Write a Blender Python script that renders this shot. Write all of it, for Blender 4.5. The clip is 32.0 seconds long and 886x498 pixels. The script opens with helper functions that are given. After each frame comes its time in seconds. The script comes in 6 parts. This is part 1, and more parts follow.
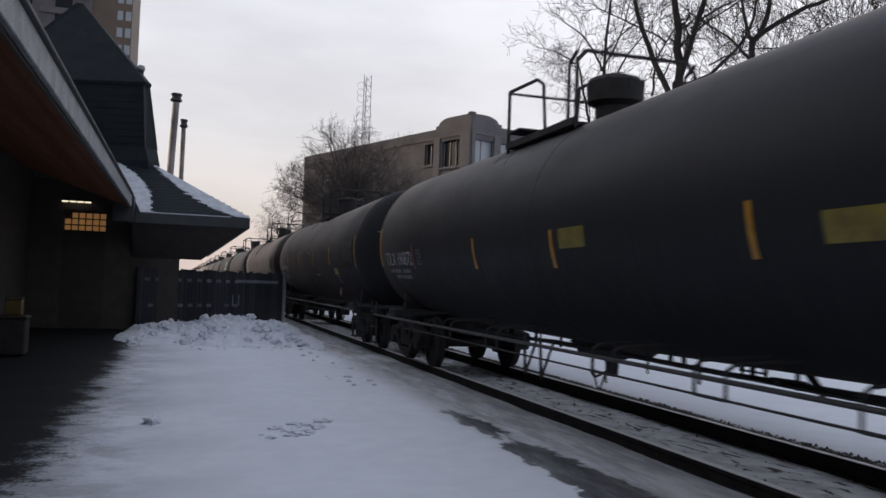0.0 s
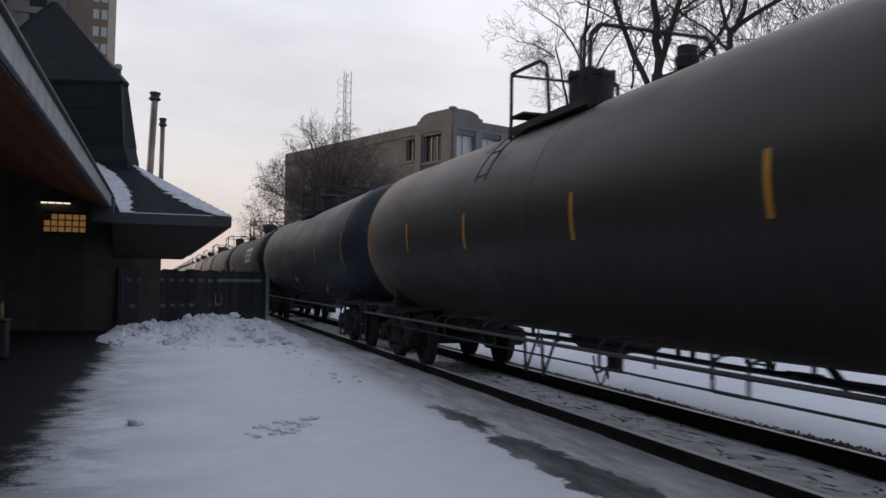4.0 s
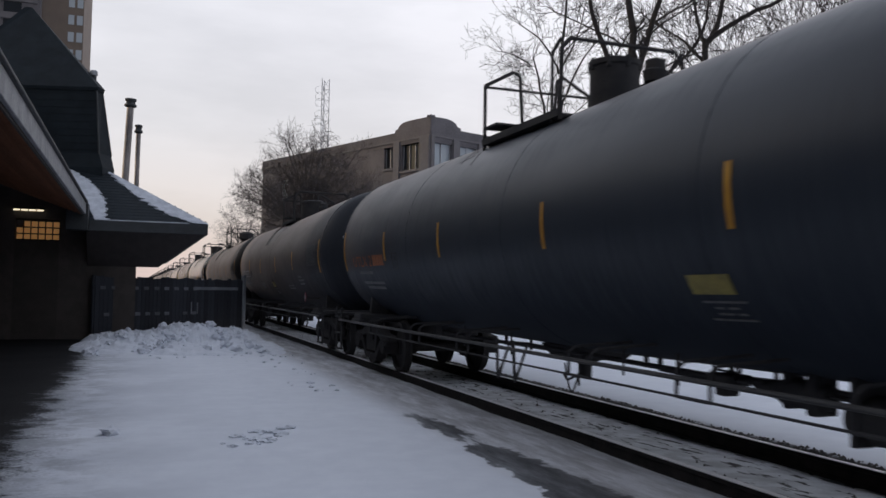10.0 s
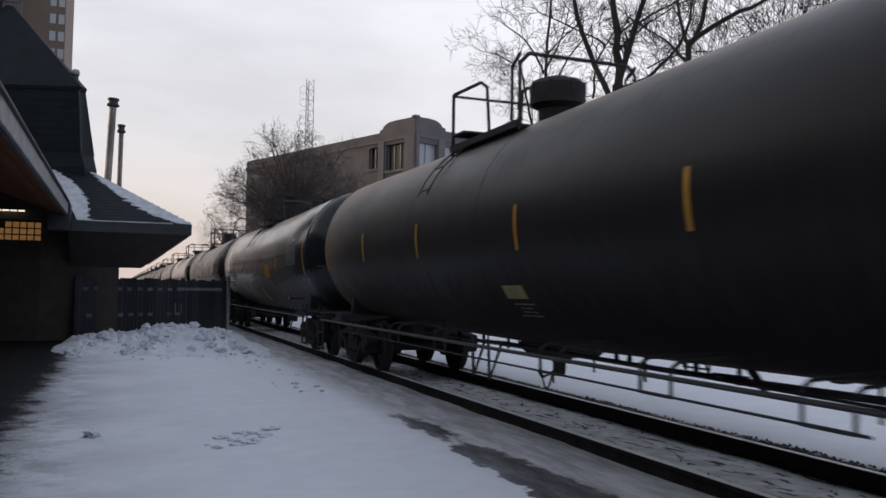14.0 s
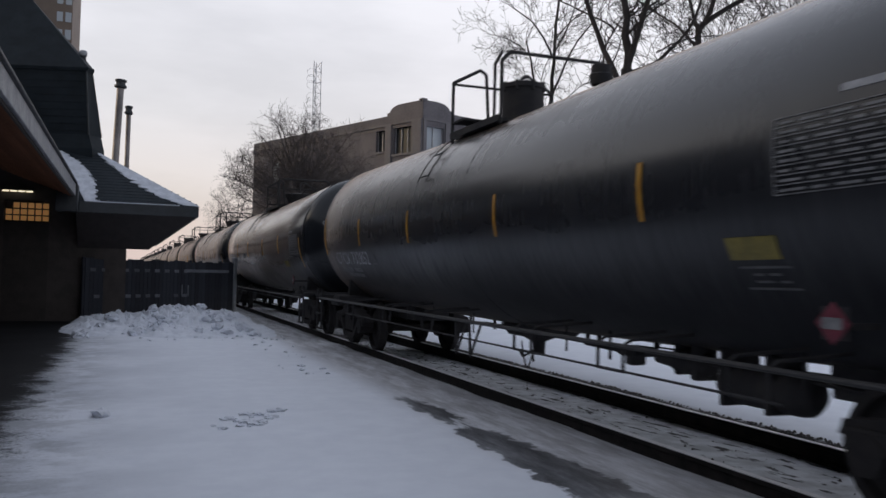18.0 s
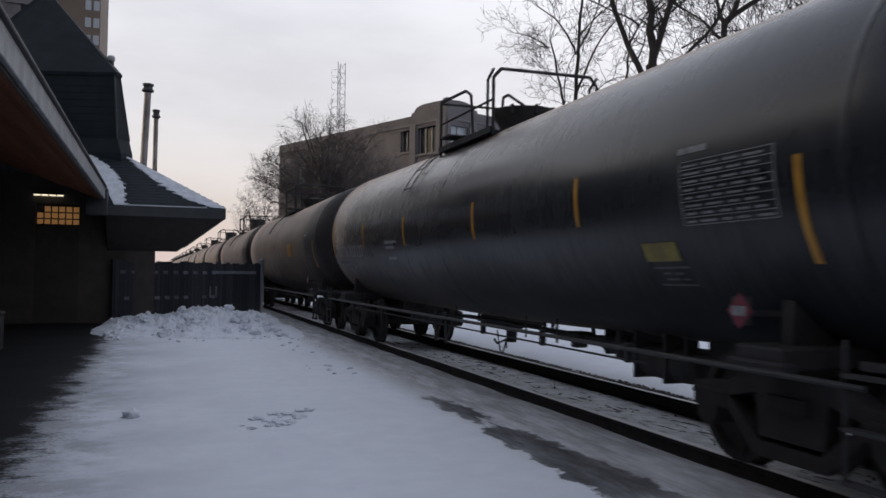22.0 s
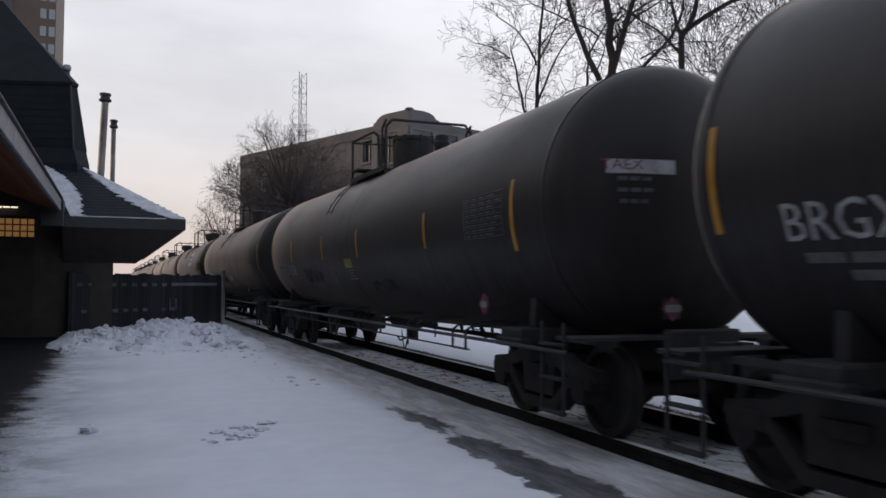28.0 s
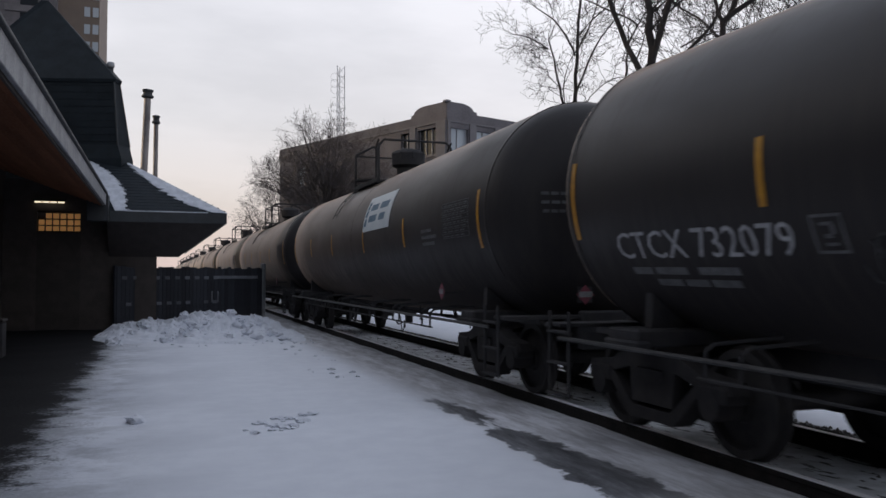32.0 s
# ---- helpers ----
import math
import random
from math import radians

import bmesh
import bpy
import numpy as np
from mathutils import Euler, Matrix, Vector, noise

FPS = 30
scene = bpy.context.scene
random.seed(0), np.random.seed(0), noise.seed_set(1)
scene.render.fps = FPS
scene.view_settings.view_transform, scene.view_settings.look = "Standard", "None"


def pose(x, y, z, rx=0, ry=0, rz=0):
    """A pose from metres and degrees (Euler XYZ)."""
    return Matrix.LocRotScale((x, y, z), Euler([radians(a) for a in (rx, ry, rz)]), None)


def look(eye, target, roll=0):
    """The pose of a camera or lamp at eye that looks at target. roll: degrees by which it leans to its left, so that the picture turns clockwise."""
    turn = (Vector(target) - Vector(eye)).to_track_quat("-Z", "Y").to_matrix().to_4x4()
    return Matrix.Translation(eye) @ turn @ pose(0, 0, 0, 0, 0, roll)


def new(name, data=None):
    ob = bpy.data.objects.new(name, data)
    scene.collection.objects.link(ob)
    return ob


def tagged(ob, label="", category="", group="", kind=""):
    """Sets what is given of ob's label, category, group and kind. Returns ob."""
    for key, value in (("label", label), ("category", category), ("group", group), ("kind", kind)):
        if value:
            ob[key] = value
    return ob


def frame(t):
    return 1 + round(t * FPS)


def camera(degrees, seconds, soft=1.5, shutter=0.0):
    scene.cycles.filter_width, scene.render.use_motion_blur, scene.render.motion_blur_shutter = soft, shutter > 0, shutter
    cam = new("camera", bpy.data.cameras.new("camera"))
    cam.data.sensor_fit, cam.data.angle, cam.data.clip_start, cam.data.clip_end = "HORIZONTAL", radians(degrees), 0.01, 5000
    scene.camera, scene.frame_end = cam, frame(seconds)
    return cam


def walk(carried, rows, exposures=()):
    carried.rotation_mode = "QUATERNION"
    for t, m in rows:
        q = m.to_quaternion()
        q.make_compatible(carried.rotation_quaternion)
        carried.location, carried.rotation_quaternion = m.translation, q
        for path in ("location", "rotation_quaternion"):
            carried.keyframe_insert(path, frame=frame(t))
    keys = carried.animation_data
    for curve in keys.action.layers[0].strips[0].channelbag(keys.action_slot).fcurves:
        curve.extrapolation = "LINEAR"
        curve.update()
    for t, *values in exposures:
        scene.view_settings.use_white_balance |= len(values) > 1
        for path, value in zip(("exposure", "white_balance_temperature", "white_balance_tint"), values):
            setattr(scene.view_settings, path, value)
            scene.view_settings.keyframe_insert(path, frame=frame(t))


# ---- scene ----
# ---- camera ----
cam = camera(56.0, 32.0, soft=1.55, shutter=0.22)
EYE = (0.0, 0.0, 1.64)
# seconds, bearing right of the track, pitch, lean
VIEW = [
    (0, 17.51, 2.52, 2.00),
    (0.5, 16.78, 1.84, 1.25),
    (1, 17.96, 2.86, 0.99),
    (1.5, 18.62, 2.23, 1.11),
    (2, 18.10, 1.66, 1.02),
    (2.5, 18.28, 2.04, 1.28),
    (3, 19.36, 2.53, 1.35),
    (3.5, 19.02, 2.22, 1.16),
    (5.5, 18.33, 2.37, 0.90),
    (6, 18.73, 2.24, 1.15),
    (6.5, 18.99, 2.12, 1.12),
    (7, 18.77, 2.57, 1.09),
    (7.5, 19.04, 2.34, 1.41),
    (8, 19.14, 3.13, 0.95),
    (8.5, 20.26, 3.32, 1.33),
    (9, 19.95, 3.75, 0.74),
    (9.5, 19.97, 2.99, 0.78),
    (10, 20.19, 2.81, 1.00),
    (10.5, 20.58, 3.08, 1.17),
    (11, 20.68, 2.86, 1.46),
    (11.5, 20.65, 2.81, 1.52),
    (12, 20.70, 3.30, 1.69),
    (12.5, 21.09, 3.17, 1.45),
    (13, 21.75, 2.90, 0.98),
    (13.5, 21.37, 2.88, 1.06),
    (15.5, 21.16, 2.77, 0.60),
    (16, 20.92, 2.53, 1.00),
    (16.5, 21.02, 2.33, 1.20),
    (17, 20.88, 2.44, 1.25),
    (17.5, 20.87, 1.79, 0.98),
    (18, 20.80, 1.72, 1.33),
    (18.5, 20.59, 1.88, 1.20),
    (19, 20.53, 2.20, 1.13),
    (19.5, 20.47, 1.83, 1.00),
    (20, 20.35, 1.50, 0.97),
    (20.5, 20.34, 1.91, 1.05),
    (21, 19.90, 2.30, 0.89),
    (21.5, 19.65, 1.91, 0.75),
    (22, 19.05, 1.64, 0.82),
    (22.5, 19.42, 1.89, 0.94),
    (23, 19.29, 1.96, 0.88),
    (23.5, 19.63, 1.75, 0.97),
    (24, 19.90, 1.68, 1.05),
    (24.5, 20.14, 1.34, 0.85),
    (26.5, 22.22, 2.10, 0.50),
    (27, 22.00, 2.38, 0.55),
    (27.5, 21.80, 2.46, 0.46),
    (28, 21.59, 2.33, 0.32),
    (28.5, 20.80, 1.89, 0.68),
    (29, 20.24, 1.61, 1.11),
    (29.5, 18.81, 2.05, 0.60),
    (30, 18.49, 1.98, 0.46),
    (30.5, 18.01, 1.74, -0.28),
    (31, 18.39, 1.86, -0.00),
    (31.5, 18.76, 2.08, -0.10),
    (32, 18.96, 1.79, 0.14),]
walk(cam, [(t, pose(*EYE, 90 + p, 0, -a) @ pose(0, 0, 0, 0, 0, r)) for t, a, p, r in VIEW], exposures=[(0.0, 0.0), (32.0, 0.0)])

# ---- light: an overcast winter sky, paler and warmer low over the far end of the line ----
SUN_AZ, SUN_EL = -66.0, 12.0
world = bpy.data.worlds.new("overcast_sky")
scene.world = world
world.use_nodes = True
wt = world.node_tree
wt.nodes.clear()


def wn(kind, **vals):
    n = wt.nodes.new(kind)
    for k, v in vals.items():
        n.inputs[k].default_value = v
    return n


def wl(a, b):
    wt.links.new(a, b)


sky = wt.nodes.new("ShaderNodeTexSky")
sky.sky_type, sky.sun_disc = "NISHITA", False
sky.sun_elevation, sky.sun_rotation = radians(SUN_EL), radians(SUN_AZ)
sky.air_density, sky.dust_density = 1.0, 3.0
tc = wt.nodes.new("ShaderNodeTexCoord")
sep = wt.nodes.new("ShaderNodeSeparateXYZ")
wl(tc.outputs["Generated"], sep.inputs[0])
ramp = wt.nodes.new("ShaderNodeValToRGB")
el = ramp.color_ramp.elements
el[0].position, el[0].color = 0.0, (0.76, 0.61, 0.585, 1)
el[1].position, el[1].color = 1.0, (0.75, 0.81, 0.96, 1)
for p_, c_ in ((0.08, (0.715, 0.63, 0.625, 1)), (0.18, (0.735, 0.695, 0.72, 1)), (0.34, (0.83, 0.81, 0.85, 1)), (0.6, (0.775, 0.80, 0.905, 1))):
    e_ = el.new(p_)
    e_.color = c_
wl(sep.outputs["Z"], ramp.inputs[0])
# the quarter of the sky behind the viewer is duller
dim = wt.nodes.new("ShaderNodeMapRange")
for k, v in (("From Min", -0.7), ("From Max", 0.7), ("To Min", 0.5), ("To Max", 1.0)):
    dim.inputs[k].default_value = v
wl(sep.outputs["Y"], dim.inputs["Value"])
mapn = wt.nodes.new("ShaderNodeMapping")
mapn.inputs["Scale"].default_value = (1.4, 1.4, 5.0)
wl(tc.outputs["Generated"], mapn.inputs[0])
cl = wn("ShaderNodeTexNoise", Scale=2.2, Detail=5.0, Roughness=0.55)
wl(mapn.outputs[0], cl.inputs["Vector"])
clr = wt.nodes.new("ShaderNodeMapRange")
for k, v in (("From Min", 0.35), ("From Max", 0.62), ("To Min", 0.85), ("To Max", 1.01)):
    clr.inputs[k].default_value = v
wl(cl.outputs["Fac"], clr.inputs["Value"])
side = wt.nodes.new("ShaderNodeMapRange")
for k, v in (("From Min", -0.25), ("From Max", 0.48), ("To Min", 0.85), ("To Max", 1.08)):
    side.inputs[k].default_value = v
wl(sep.outputs["X"], side.inputs["Value"])
west = wt.nodes.new("ShaderNodeMapRange")
for k, v in (("From Min", -0.9), ("From Max", -0.2), ("To Min", 0.7), ("To Max", 1.0)):
    west.inputs[k].default_value = v
wl(sep.outputs["X"], west.inputs["Value"])
dull = wt.nodes.new("ShaderNodeMath")
dull.operation = "MULTIPLY"
wl(west.outputs[0], dull.inputs[0])
wl(dim.outputs[0], dull.inputs[1])
both = wt.nodes.new("ShaderNodeMath")
both.operation = "MULTIPLY"
wl(side.outputs[0], both.inputs[0])
wl(dull.outputs[0], both.inputs[1])
mul = wt.nodes.new("ShaderNodeMath")
mul.operation = "MULTIPLY"
wl(both.outputs[0], mul.inputs[0])
wl(clr.outputs[0], mul.inputs[1])
cloud = wt.nodes.new("ShaderNodeVectorMath")
cloud.operation = "SCALE"
wl(ramp.outputs[0], cloud.inputs[0])
wl(mul.outputs[0], cloud.inputs["Scale"])
bg1, bg2, add = wn("ShaderNodeBackground", Strength=0.05), wn("ShaderNodeBackground", Strength=1.0), wt.nodes.new("ShaderNodeAddShader")
wl(sky.outputs[0], bg1.inputs[0])
wl(cloud.outputs[0], bg2.inputs[0])
wl(bg1.outputs[0], add.inputs[0])
wl(bg2.outputs[0], add.inputs[1])
wo = wt.nodes.new("ShaderNodeOutputWorld")
wl(add.outputs[0], wo.inputs[0])
sun_data = bpy.data.lights.new("sun", "SUN")
sun_data.energy, sun_data.angle, sun_data.color = 0.1, radians(20), (1.0, 0.87, 0.76)
sun = new("sun", sun_data)
sun.matrix_world = look((0, 0, 0), (-math.sin(radians(SUN_AZ)), -math.cos(radians(SUN_AZ)), -math.tan(radians(SUN_EL))))


# ---- materials ----
class Nodes:
    """Short hand for building a material's node tree."""

    def __init__(self, name):
        self.m = bpy.data.materials.new(name)
        self.m.use_nodes = True
        self.t = self.m.node_tree
        self.b = self.t.nodes["Principled BSDF"]

    def node(self, kind, **vals):
        n = self.t.nodes.new(kind)
        for k, v in vals.items():
            self.put(v, n.inputs[k])
        return n

    def put(self, v, sock):
        if isinstance(v, bpy.types.NodeSocket):
            self.t.links.new(v, sock)
        else:
            sock.default_value = v

    def math(self, op, a, b=0.0, clamp=False):
        n = self.t.nodes.new("ShaderNodeMath")
        n.operation, n.use_clamp = op, clamp
        self.put(a, n.inputs[0]), self.put(b, n.inputs[1])
        return n.outputs[0]

    def span(self, v, a, b, lo=0.0, hi=1.0):
        n = self.node("ShaderNodeMapRange")
        n.interpolation_type = "SMOOTHSTEP"
        for k, x in (("Value", v), ("From Min", a), ("From Max", b), ("To Min", lo), ("To Max", hi)):
            self.put(x, n.inputs[k])
        return n.outputs[0]

    def mix(self, f, a, b):
        n = self.t.nodes.new("ShaderNodeMix")
        n.data_type = "RGBA"
        self.put(f, n.inputs[0]), self.put(a, n.inputs[6]), self.put(b, n.inputs[7])
        return n.outputs[2]

    def coords(self, kind="Object", scale=(1, 1, 1)):
        src = self.node("ShaderNodeTexCoord").outputs[kind] if kind != "Position" else self.node("ShaderNodeNewGeometry").outputs["Position"]
        n = self.node("ShaderNodeMapping", Scale=scale)
        self.t.links.new(src, n.inputs[0])
        return n.outputs[0]

    def noise(self, vec, scale, detail=4.0, rough=0.55):
        return self.node("ShaderNodeTexNoise", Vector=vec, Scale=scale, Detail=detail, Roughness=rough).outputs["Fac"]

    def bump(self, h, strength=0.3, dist=0.02):
        n = self.node("ShaderNodeBump", Height=h, Strength=strength, Distance=dist)
        self.t.links.new(n.outputs[0], self.b.inputs["Normal"])


def rgb(c):
    return (*c, 1.0)


def surface(name, c1, c2, rough=0.7, metal=0.0, scale=3.0, fine=40.0, bump=0.2, stretch=(1, 1, 1), spread=(0.35, 0.65), coat=0.0, vary=0.0, kind="Object", spec=0.5):
    """A material in two tones at two scales, with fine relief."""
    n = Nodes(name)
    v = n.coords(kind, stretch)
    big, small = n.noise(v, scale, 5.0, 0.6), n.noise(v, fine, 3.0, 0.6)
    f = n.math("ADD", n.math("MULTIPLY", big, 0.7), n.math("MULTIPLY", small, 0.3))
    col = n.mix(n.span(f, *spread), rgb(c1), rgb(c2))
    if vary:
        hsv = n.node("ShaderNodeHueSaturation", Color=col)
        n.put(n.span(n.node("ShaderNodeObjectInfo").outputs["Random"], 0, 1, 1 - vary, 1 + vary), hsv.inputs["Value"])
        col = hsv.outputs[0]
    n.put(col, n.b.inputs["Base Color"])
    n.put(n.span(small, 0.3, 0.7, max(0.03, rough - 0.1), min(1, rough + 0.1)), n.b.inputs["Roughness"])
    n.b.inputs["Metallic"].default_value = metal
    n.b.inputs["Specular IOR Level"].default_value = spec
    n.b.inputs["Coat Weight"].default_value = coat
    n.bump(n.math("ADD", small, n.math("MULTIPLY", big, 0.6)), bump, 0.01)
    return n.m


def glow(name, c, strength):
    n = Nodes(name)
    n.put(rgb(c), n.b.inputs["Base Color"])
    n.put(rgb(c), n.b.inputs["Emission Color"])
    n.put(strength, n.b.inputs["Emission Strength"])
    return n.m


def tank_paint(name, base, dust, gloss, spec, warm_sheen):
    """Painted tank shell: road dust, streaks running down from the fittings, dull belly."""
    n = Nodes(name)
    v = n.coords("Object", (1, 0.35, 1))
    streak = n.noise(n.coords("Object", (1.2, 3.5, 0.3)), 3.0, 5.0, 0.65)
    big, small = n.noise(v, 0.8, 4.0, 0.6), n.noise(n.coords("Object"), 30.0, 3.0, 0.6)
    f = n.math("MULTIPLY", n.span(streak, 0.42, 0.75), n.span(big, 0.3, 0.7, 0.25, 1.0))
    col = n.mix(f, rgb(base), rgb(dust))
    n.put(col, n.b.inputs["Base Color"])
    r = n.math("ADD", n.span(big, 0.3, 0.7, gloss, gloss + 0.12), n.math("MULTIPLY", f, 0.12))
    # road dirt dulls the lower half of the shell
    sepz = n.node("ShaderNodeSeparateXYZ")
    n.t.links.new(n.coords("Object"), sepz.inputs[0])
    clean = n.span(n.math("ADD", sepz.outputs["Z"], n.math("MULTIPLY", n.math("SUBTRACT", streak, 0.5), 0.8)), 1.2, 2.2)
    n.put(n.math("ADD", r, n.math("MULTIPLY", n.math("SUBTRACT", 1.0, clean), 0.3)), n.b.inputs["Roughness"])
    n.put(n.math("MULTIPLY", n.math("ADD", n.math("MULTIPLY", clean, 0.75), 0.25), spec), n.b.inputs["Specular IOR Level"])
    # warm sheen, strongest on the upper half: dust, with the low sky's reflection tinted in
    n.put(n.math("MULTIPLY", n.math("ADD", n.math("MULTIPLY", clean, 0.8), 0.2), n.span(streak, 0.3, 0.7, 0.75 * warm_sheen, 1.2 * warm_sheen)), n.b.inputs["Sheen Weight"])
    n.b.inputs["Sheen Roughness"].default_value, n.b.inputs["Sheen Tint"].default_value = 0.16, (1.0, 0.76, 0.6, 1)
    n.bump(n.math("ADD", n.math("MULTIPLY", small, 0.1), big), 0.05, 0.02)
    return n.m


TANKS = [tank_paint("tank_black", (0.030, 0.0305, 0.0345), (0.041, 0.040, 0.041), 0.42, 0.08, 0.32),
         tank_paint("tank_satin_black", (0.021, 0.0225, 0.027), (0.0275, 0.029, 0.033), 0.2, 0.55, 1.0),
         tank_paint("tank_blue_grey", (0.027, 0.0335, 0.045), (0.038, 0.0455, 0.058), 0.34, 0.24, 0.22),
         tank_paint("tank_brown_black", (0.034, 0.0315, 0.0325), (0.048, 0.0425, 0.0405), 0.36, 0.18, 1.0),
         # for far cars: the low sky's warm reflection painted into the base colour
         tank_paint("tank_tan_sky_glow", (0.17, 0.135, 0.102), (0.23, 0.185, 0.145), 0.3, 0.45, 1.0),
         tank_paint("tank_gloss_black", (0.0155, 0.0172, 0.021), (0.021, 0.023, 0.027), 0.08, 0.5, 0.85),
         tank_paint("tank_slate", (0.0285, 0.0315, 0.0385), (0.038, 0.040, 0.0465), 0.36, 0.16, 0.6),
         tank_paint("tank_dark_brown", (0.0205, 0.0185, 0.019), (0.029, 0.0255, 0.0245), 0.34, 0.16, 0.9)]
M_STEEL = surface("black_steel", (0.042, 0.042, 0.046), (0.062, 0.059, 0.0595), 0.75, 0.0, 4.0, 50.0, 0.3, spec=0.06)
M_WORN = surface("worn_handrail_steel", (0.03, 0.03, 0.033), (0.05, 0.048, 0.048), 0.5, 0.0, 6.0, 50.0, 0.2, spec=0.25)
M_BOGIE = surface("rusty_cast_steel", (0.030, 0.0288, 0.0305), (0.044, 0.041, 0.0408), 0.85, 0.0, 5.0, 60.0, 0.4, spec=0.06)
M_WHEEL = surface("worn_wheel_steel", (0.028, 0.027, 0.0285), (0.042, 0.0395, 0.039), 0.75, 0.0, 6.0, 60.0, 0.2, spec=0.1)
M_YELLOW = surface("yellow_reflective", (0.52, 0.26, 0.022), (0.36, 0.165, 0.02), 0.45, 0.0, 6.0, 60.0, 0.1)
M_LABEL = surface("yellow_label", (0.25, 0.2, 0.032), (0.15, 0.118, 0.026), 0.5, 0.0, 6.0, 60.0, 0.1)
M_WHITE = surface("white_stencil", (0.46, 0.46, 0.48), (0.28, 0.28, 0.295), 0.6, 0.0, 9.0, 60.0, 0.1)
M_DULLWHITE = surface("faded_white_stencil", (0.125, 0.125, 0.13), (0.07, 0.07, 0.075), 0.6, 0.0, 9.0, 60.0, 0.1)
M_SMUDGE = surface("rubbed_spray_paint", (0.075, 0.073, 0.078), (0.03, 0.03, 0.033), 0.7, 0.0, 9.0, 60.0, 0.1)
M_PRINT = surface("pale_scuffed_paint", (0.26, 0.26, 0.265), (0.15, 0.15, 0.155), 0.6, 0.0, 9.0, 60.0, 0.1)
M_ORANGE = surface("faded_orange_stencil", (0.42, 0.13, 0.04), (0.25, 0.09, 0.04), 0.6, 0.0, 9.0, 60.0, 0.1)
M_RED = surface("placard_red", (0.2, 0.03, 0.055), (0.13, 0.025, 0.04), 0.5, 0.0, 9.0, 60.0, 0.1)
M_BANNER = surface("banner_white", (0.62, 0.66, 0.68), (0.55, 0.6, 0.62), 0.5, 0.0, 2.0, 60.0, 0.1)
M_BLUE = surface("banner_blue", (0.035, 0.10, 0.17), (0.07, 0.15, 0.22), 0.5, 0.0, 4.0, 60.0, 0.1)
M_RAIL = surface("rail_steel", (0.012, 0.0115, 0.0115), (0.026, 0.022, 0.021), 0.75, 0.0, 5.0, 60.0, 0.3, spec=0.15)
# worn rail head; reflected sky and snow painted in as a pale matt colour
M_RAILTOP = surface("rail_head_painted_glint", (0.72, 0.72, 0.74), (0.6, 0.6, 0.62), 0.45, 0.0, 6.0, 50.0, 0.05)
M_SNOW = surface("packed_snow", (0.76, 0.785, 0.85), (0.64, 0.67, 0.74), 0.85, 0.0, 3.0, 45.0, 0.5)
M_ROOFSNOW = surface("thin_roof_snow", (0.62, 0.645, 0.71), (0.46, 0.485, 0.545), 0.85, 0.0, 5.0, 45.0, 0.4)
M_SLATE = surface("slate_roof", c1=(0.009, 0.0135, 0.0185), c2=(0.016, 0.0235, 0.031), rough=0.7, scale=2.0, fine=30.0, bump=0.3, vary=0.12, spec=0.2)
M_FASCIA = surface("grey_fascia", (0.3, 0.305, 0.325), (0.18, 0.185, 0.2), 0.6, 0.0, 3.0, 40.0, 0.2)
M_EAVE = surface("dark_green_grey_fascia", (0.046, 0.052, 0.059), (0.033, 0.037, 0.042), 0.6, 0.0, 3.0, 40.0, 0.2)
M_SOFFIT = surface("brown_soffit_boards", (0.17, 0.072, 0.04), (0.12, 0.05, 0.028), 0.75, 0.0, 4.0, 60.0, 0.3, (1, 0.15, 1), vary=0.15, spec=0.08)
M_STATION = surface("dark_station_wall", (0.092, 0.078, 0.072), (0.064, 0.055, 0.051), 0.8, 0.0, 3.0, 40.0, 0.4, vary=0.15)
M_TIMBER = surface("dark_timber", (0.05, 0.042, 0.039), (0.036, 0.03, 0.0285), 0.75, 0.0, 4.0, 50.0, 0.3, (1, 1, 0.2), vary=0.2)
M_FENCE = surface("blue_grey_fence_board", (0.036, 0.039, 0.05), (0.024, 0.026, 0.034), 0.75, 0.0, 4.0, 50.0, 0.3, (1, 1, 0.2), vary=0.3)
M_GALV = surface("galvanised_steel", (0.32, 0.33, 0.35), (0.22, 0.23, 0.25), 0.5, 0.5, 6.0, 60.0, 0.15)
M_FLUE = surface("weathered_steel_flue", (0.32, 0.3, 0.3), (0.11, 0.1, 0.105), 0.4, 0.5, 2.0, 40.0, 0.2, (1, 1, 0.3))
M_BRICKFAR = surface("brown_brick_block", (0.20, 0.155, 0.125), (0.165, 0.13, 0.108), 0.85, 0.0, 0.4, 8.0, 0.2)
M_CONCRETE = surface("grey_stone_facade", (0.162, 0.150, 0.160), (0.118, 0.110, 0.118), 0.85, 0.0, 0.6, 10.0, 0.3)
M_CORNICE = surface("pale_stone_trim", (0.185, 0.174, 0.182), (0.148, 0.139, 0.146), 0.85, 0.0, 1.0, 12.0, 0.3)
M_BARK = surface("bare_bark", (0.022, 0.018, 0.018), (0.042, 0.036, 0.035), 0.9, 0.0, 3.0, 20.0, 0.5)
# bark of the distant trees, with the haze painted in as a paler tone
M_HAZEBARK = surface("haze_lightened_bark", (0.062, 0.053, 0.053), (0.096, 0.083, 0.082), 0.9, 0.0, 3.0, 20.0, 0.4)
M_MAST = surface("mast_steel", (0.5, 0.5, 0.52), (0.42, 0.42, 0.45), 0.6, 0.3, 2.0, 20.0, 0.1)
M_BALLAST = surface("dark_ballast_stone", (0.05, 0.047, 0.046), (0.13, 0.122, 0.12), 0.9, 0.0, 6.0, 40.0, 0.5)
M_LIT = glow("lit_window_pane", (1.0, 0.5, 0.18), 0.13)
M_LAMP = glow("fluorescent_tube", (1.0, 0.86, 0.62), 1.1)
n_ = Nodes("dark_window_glass")
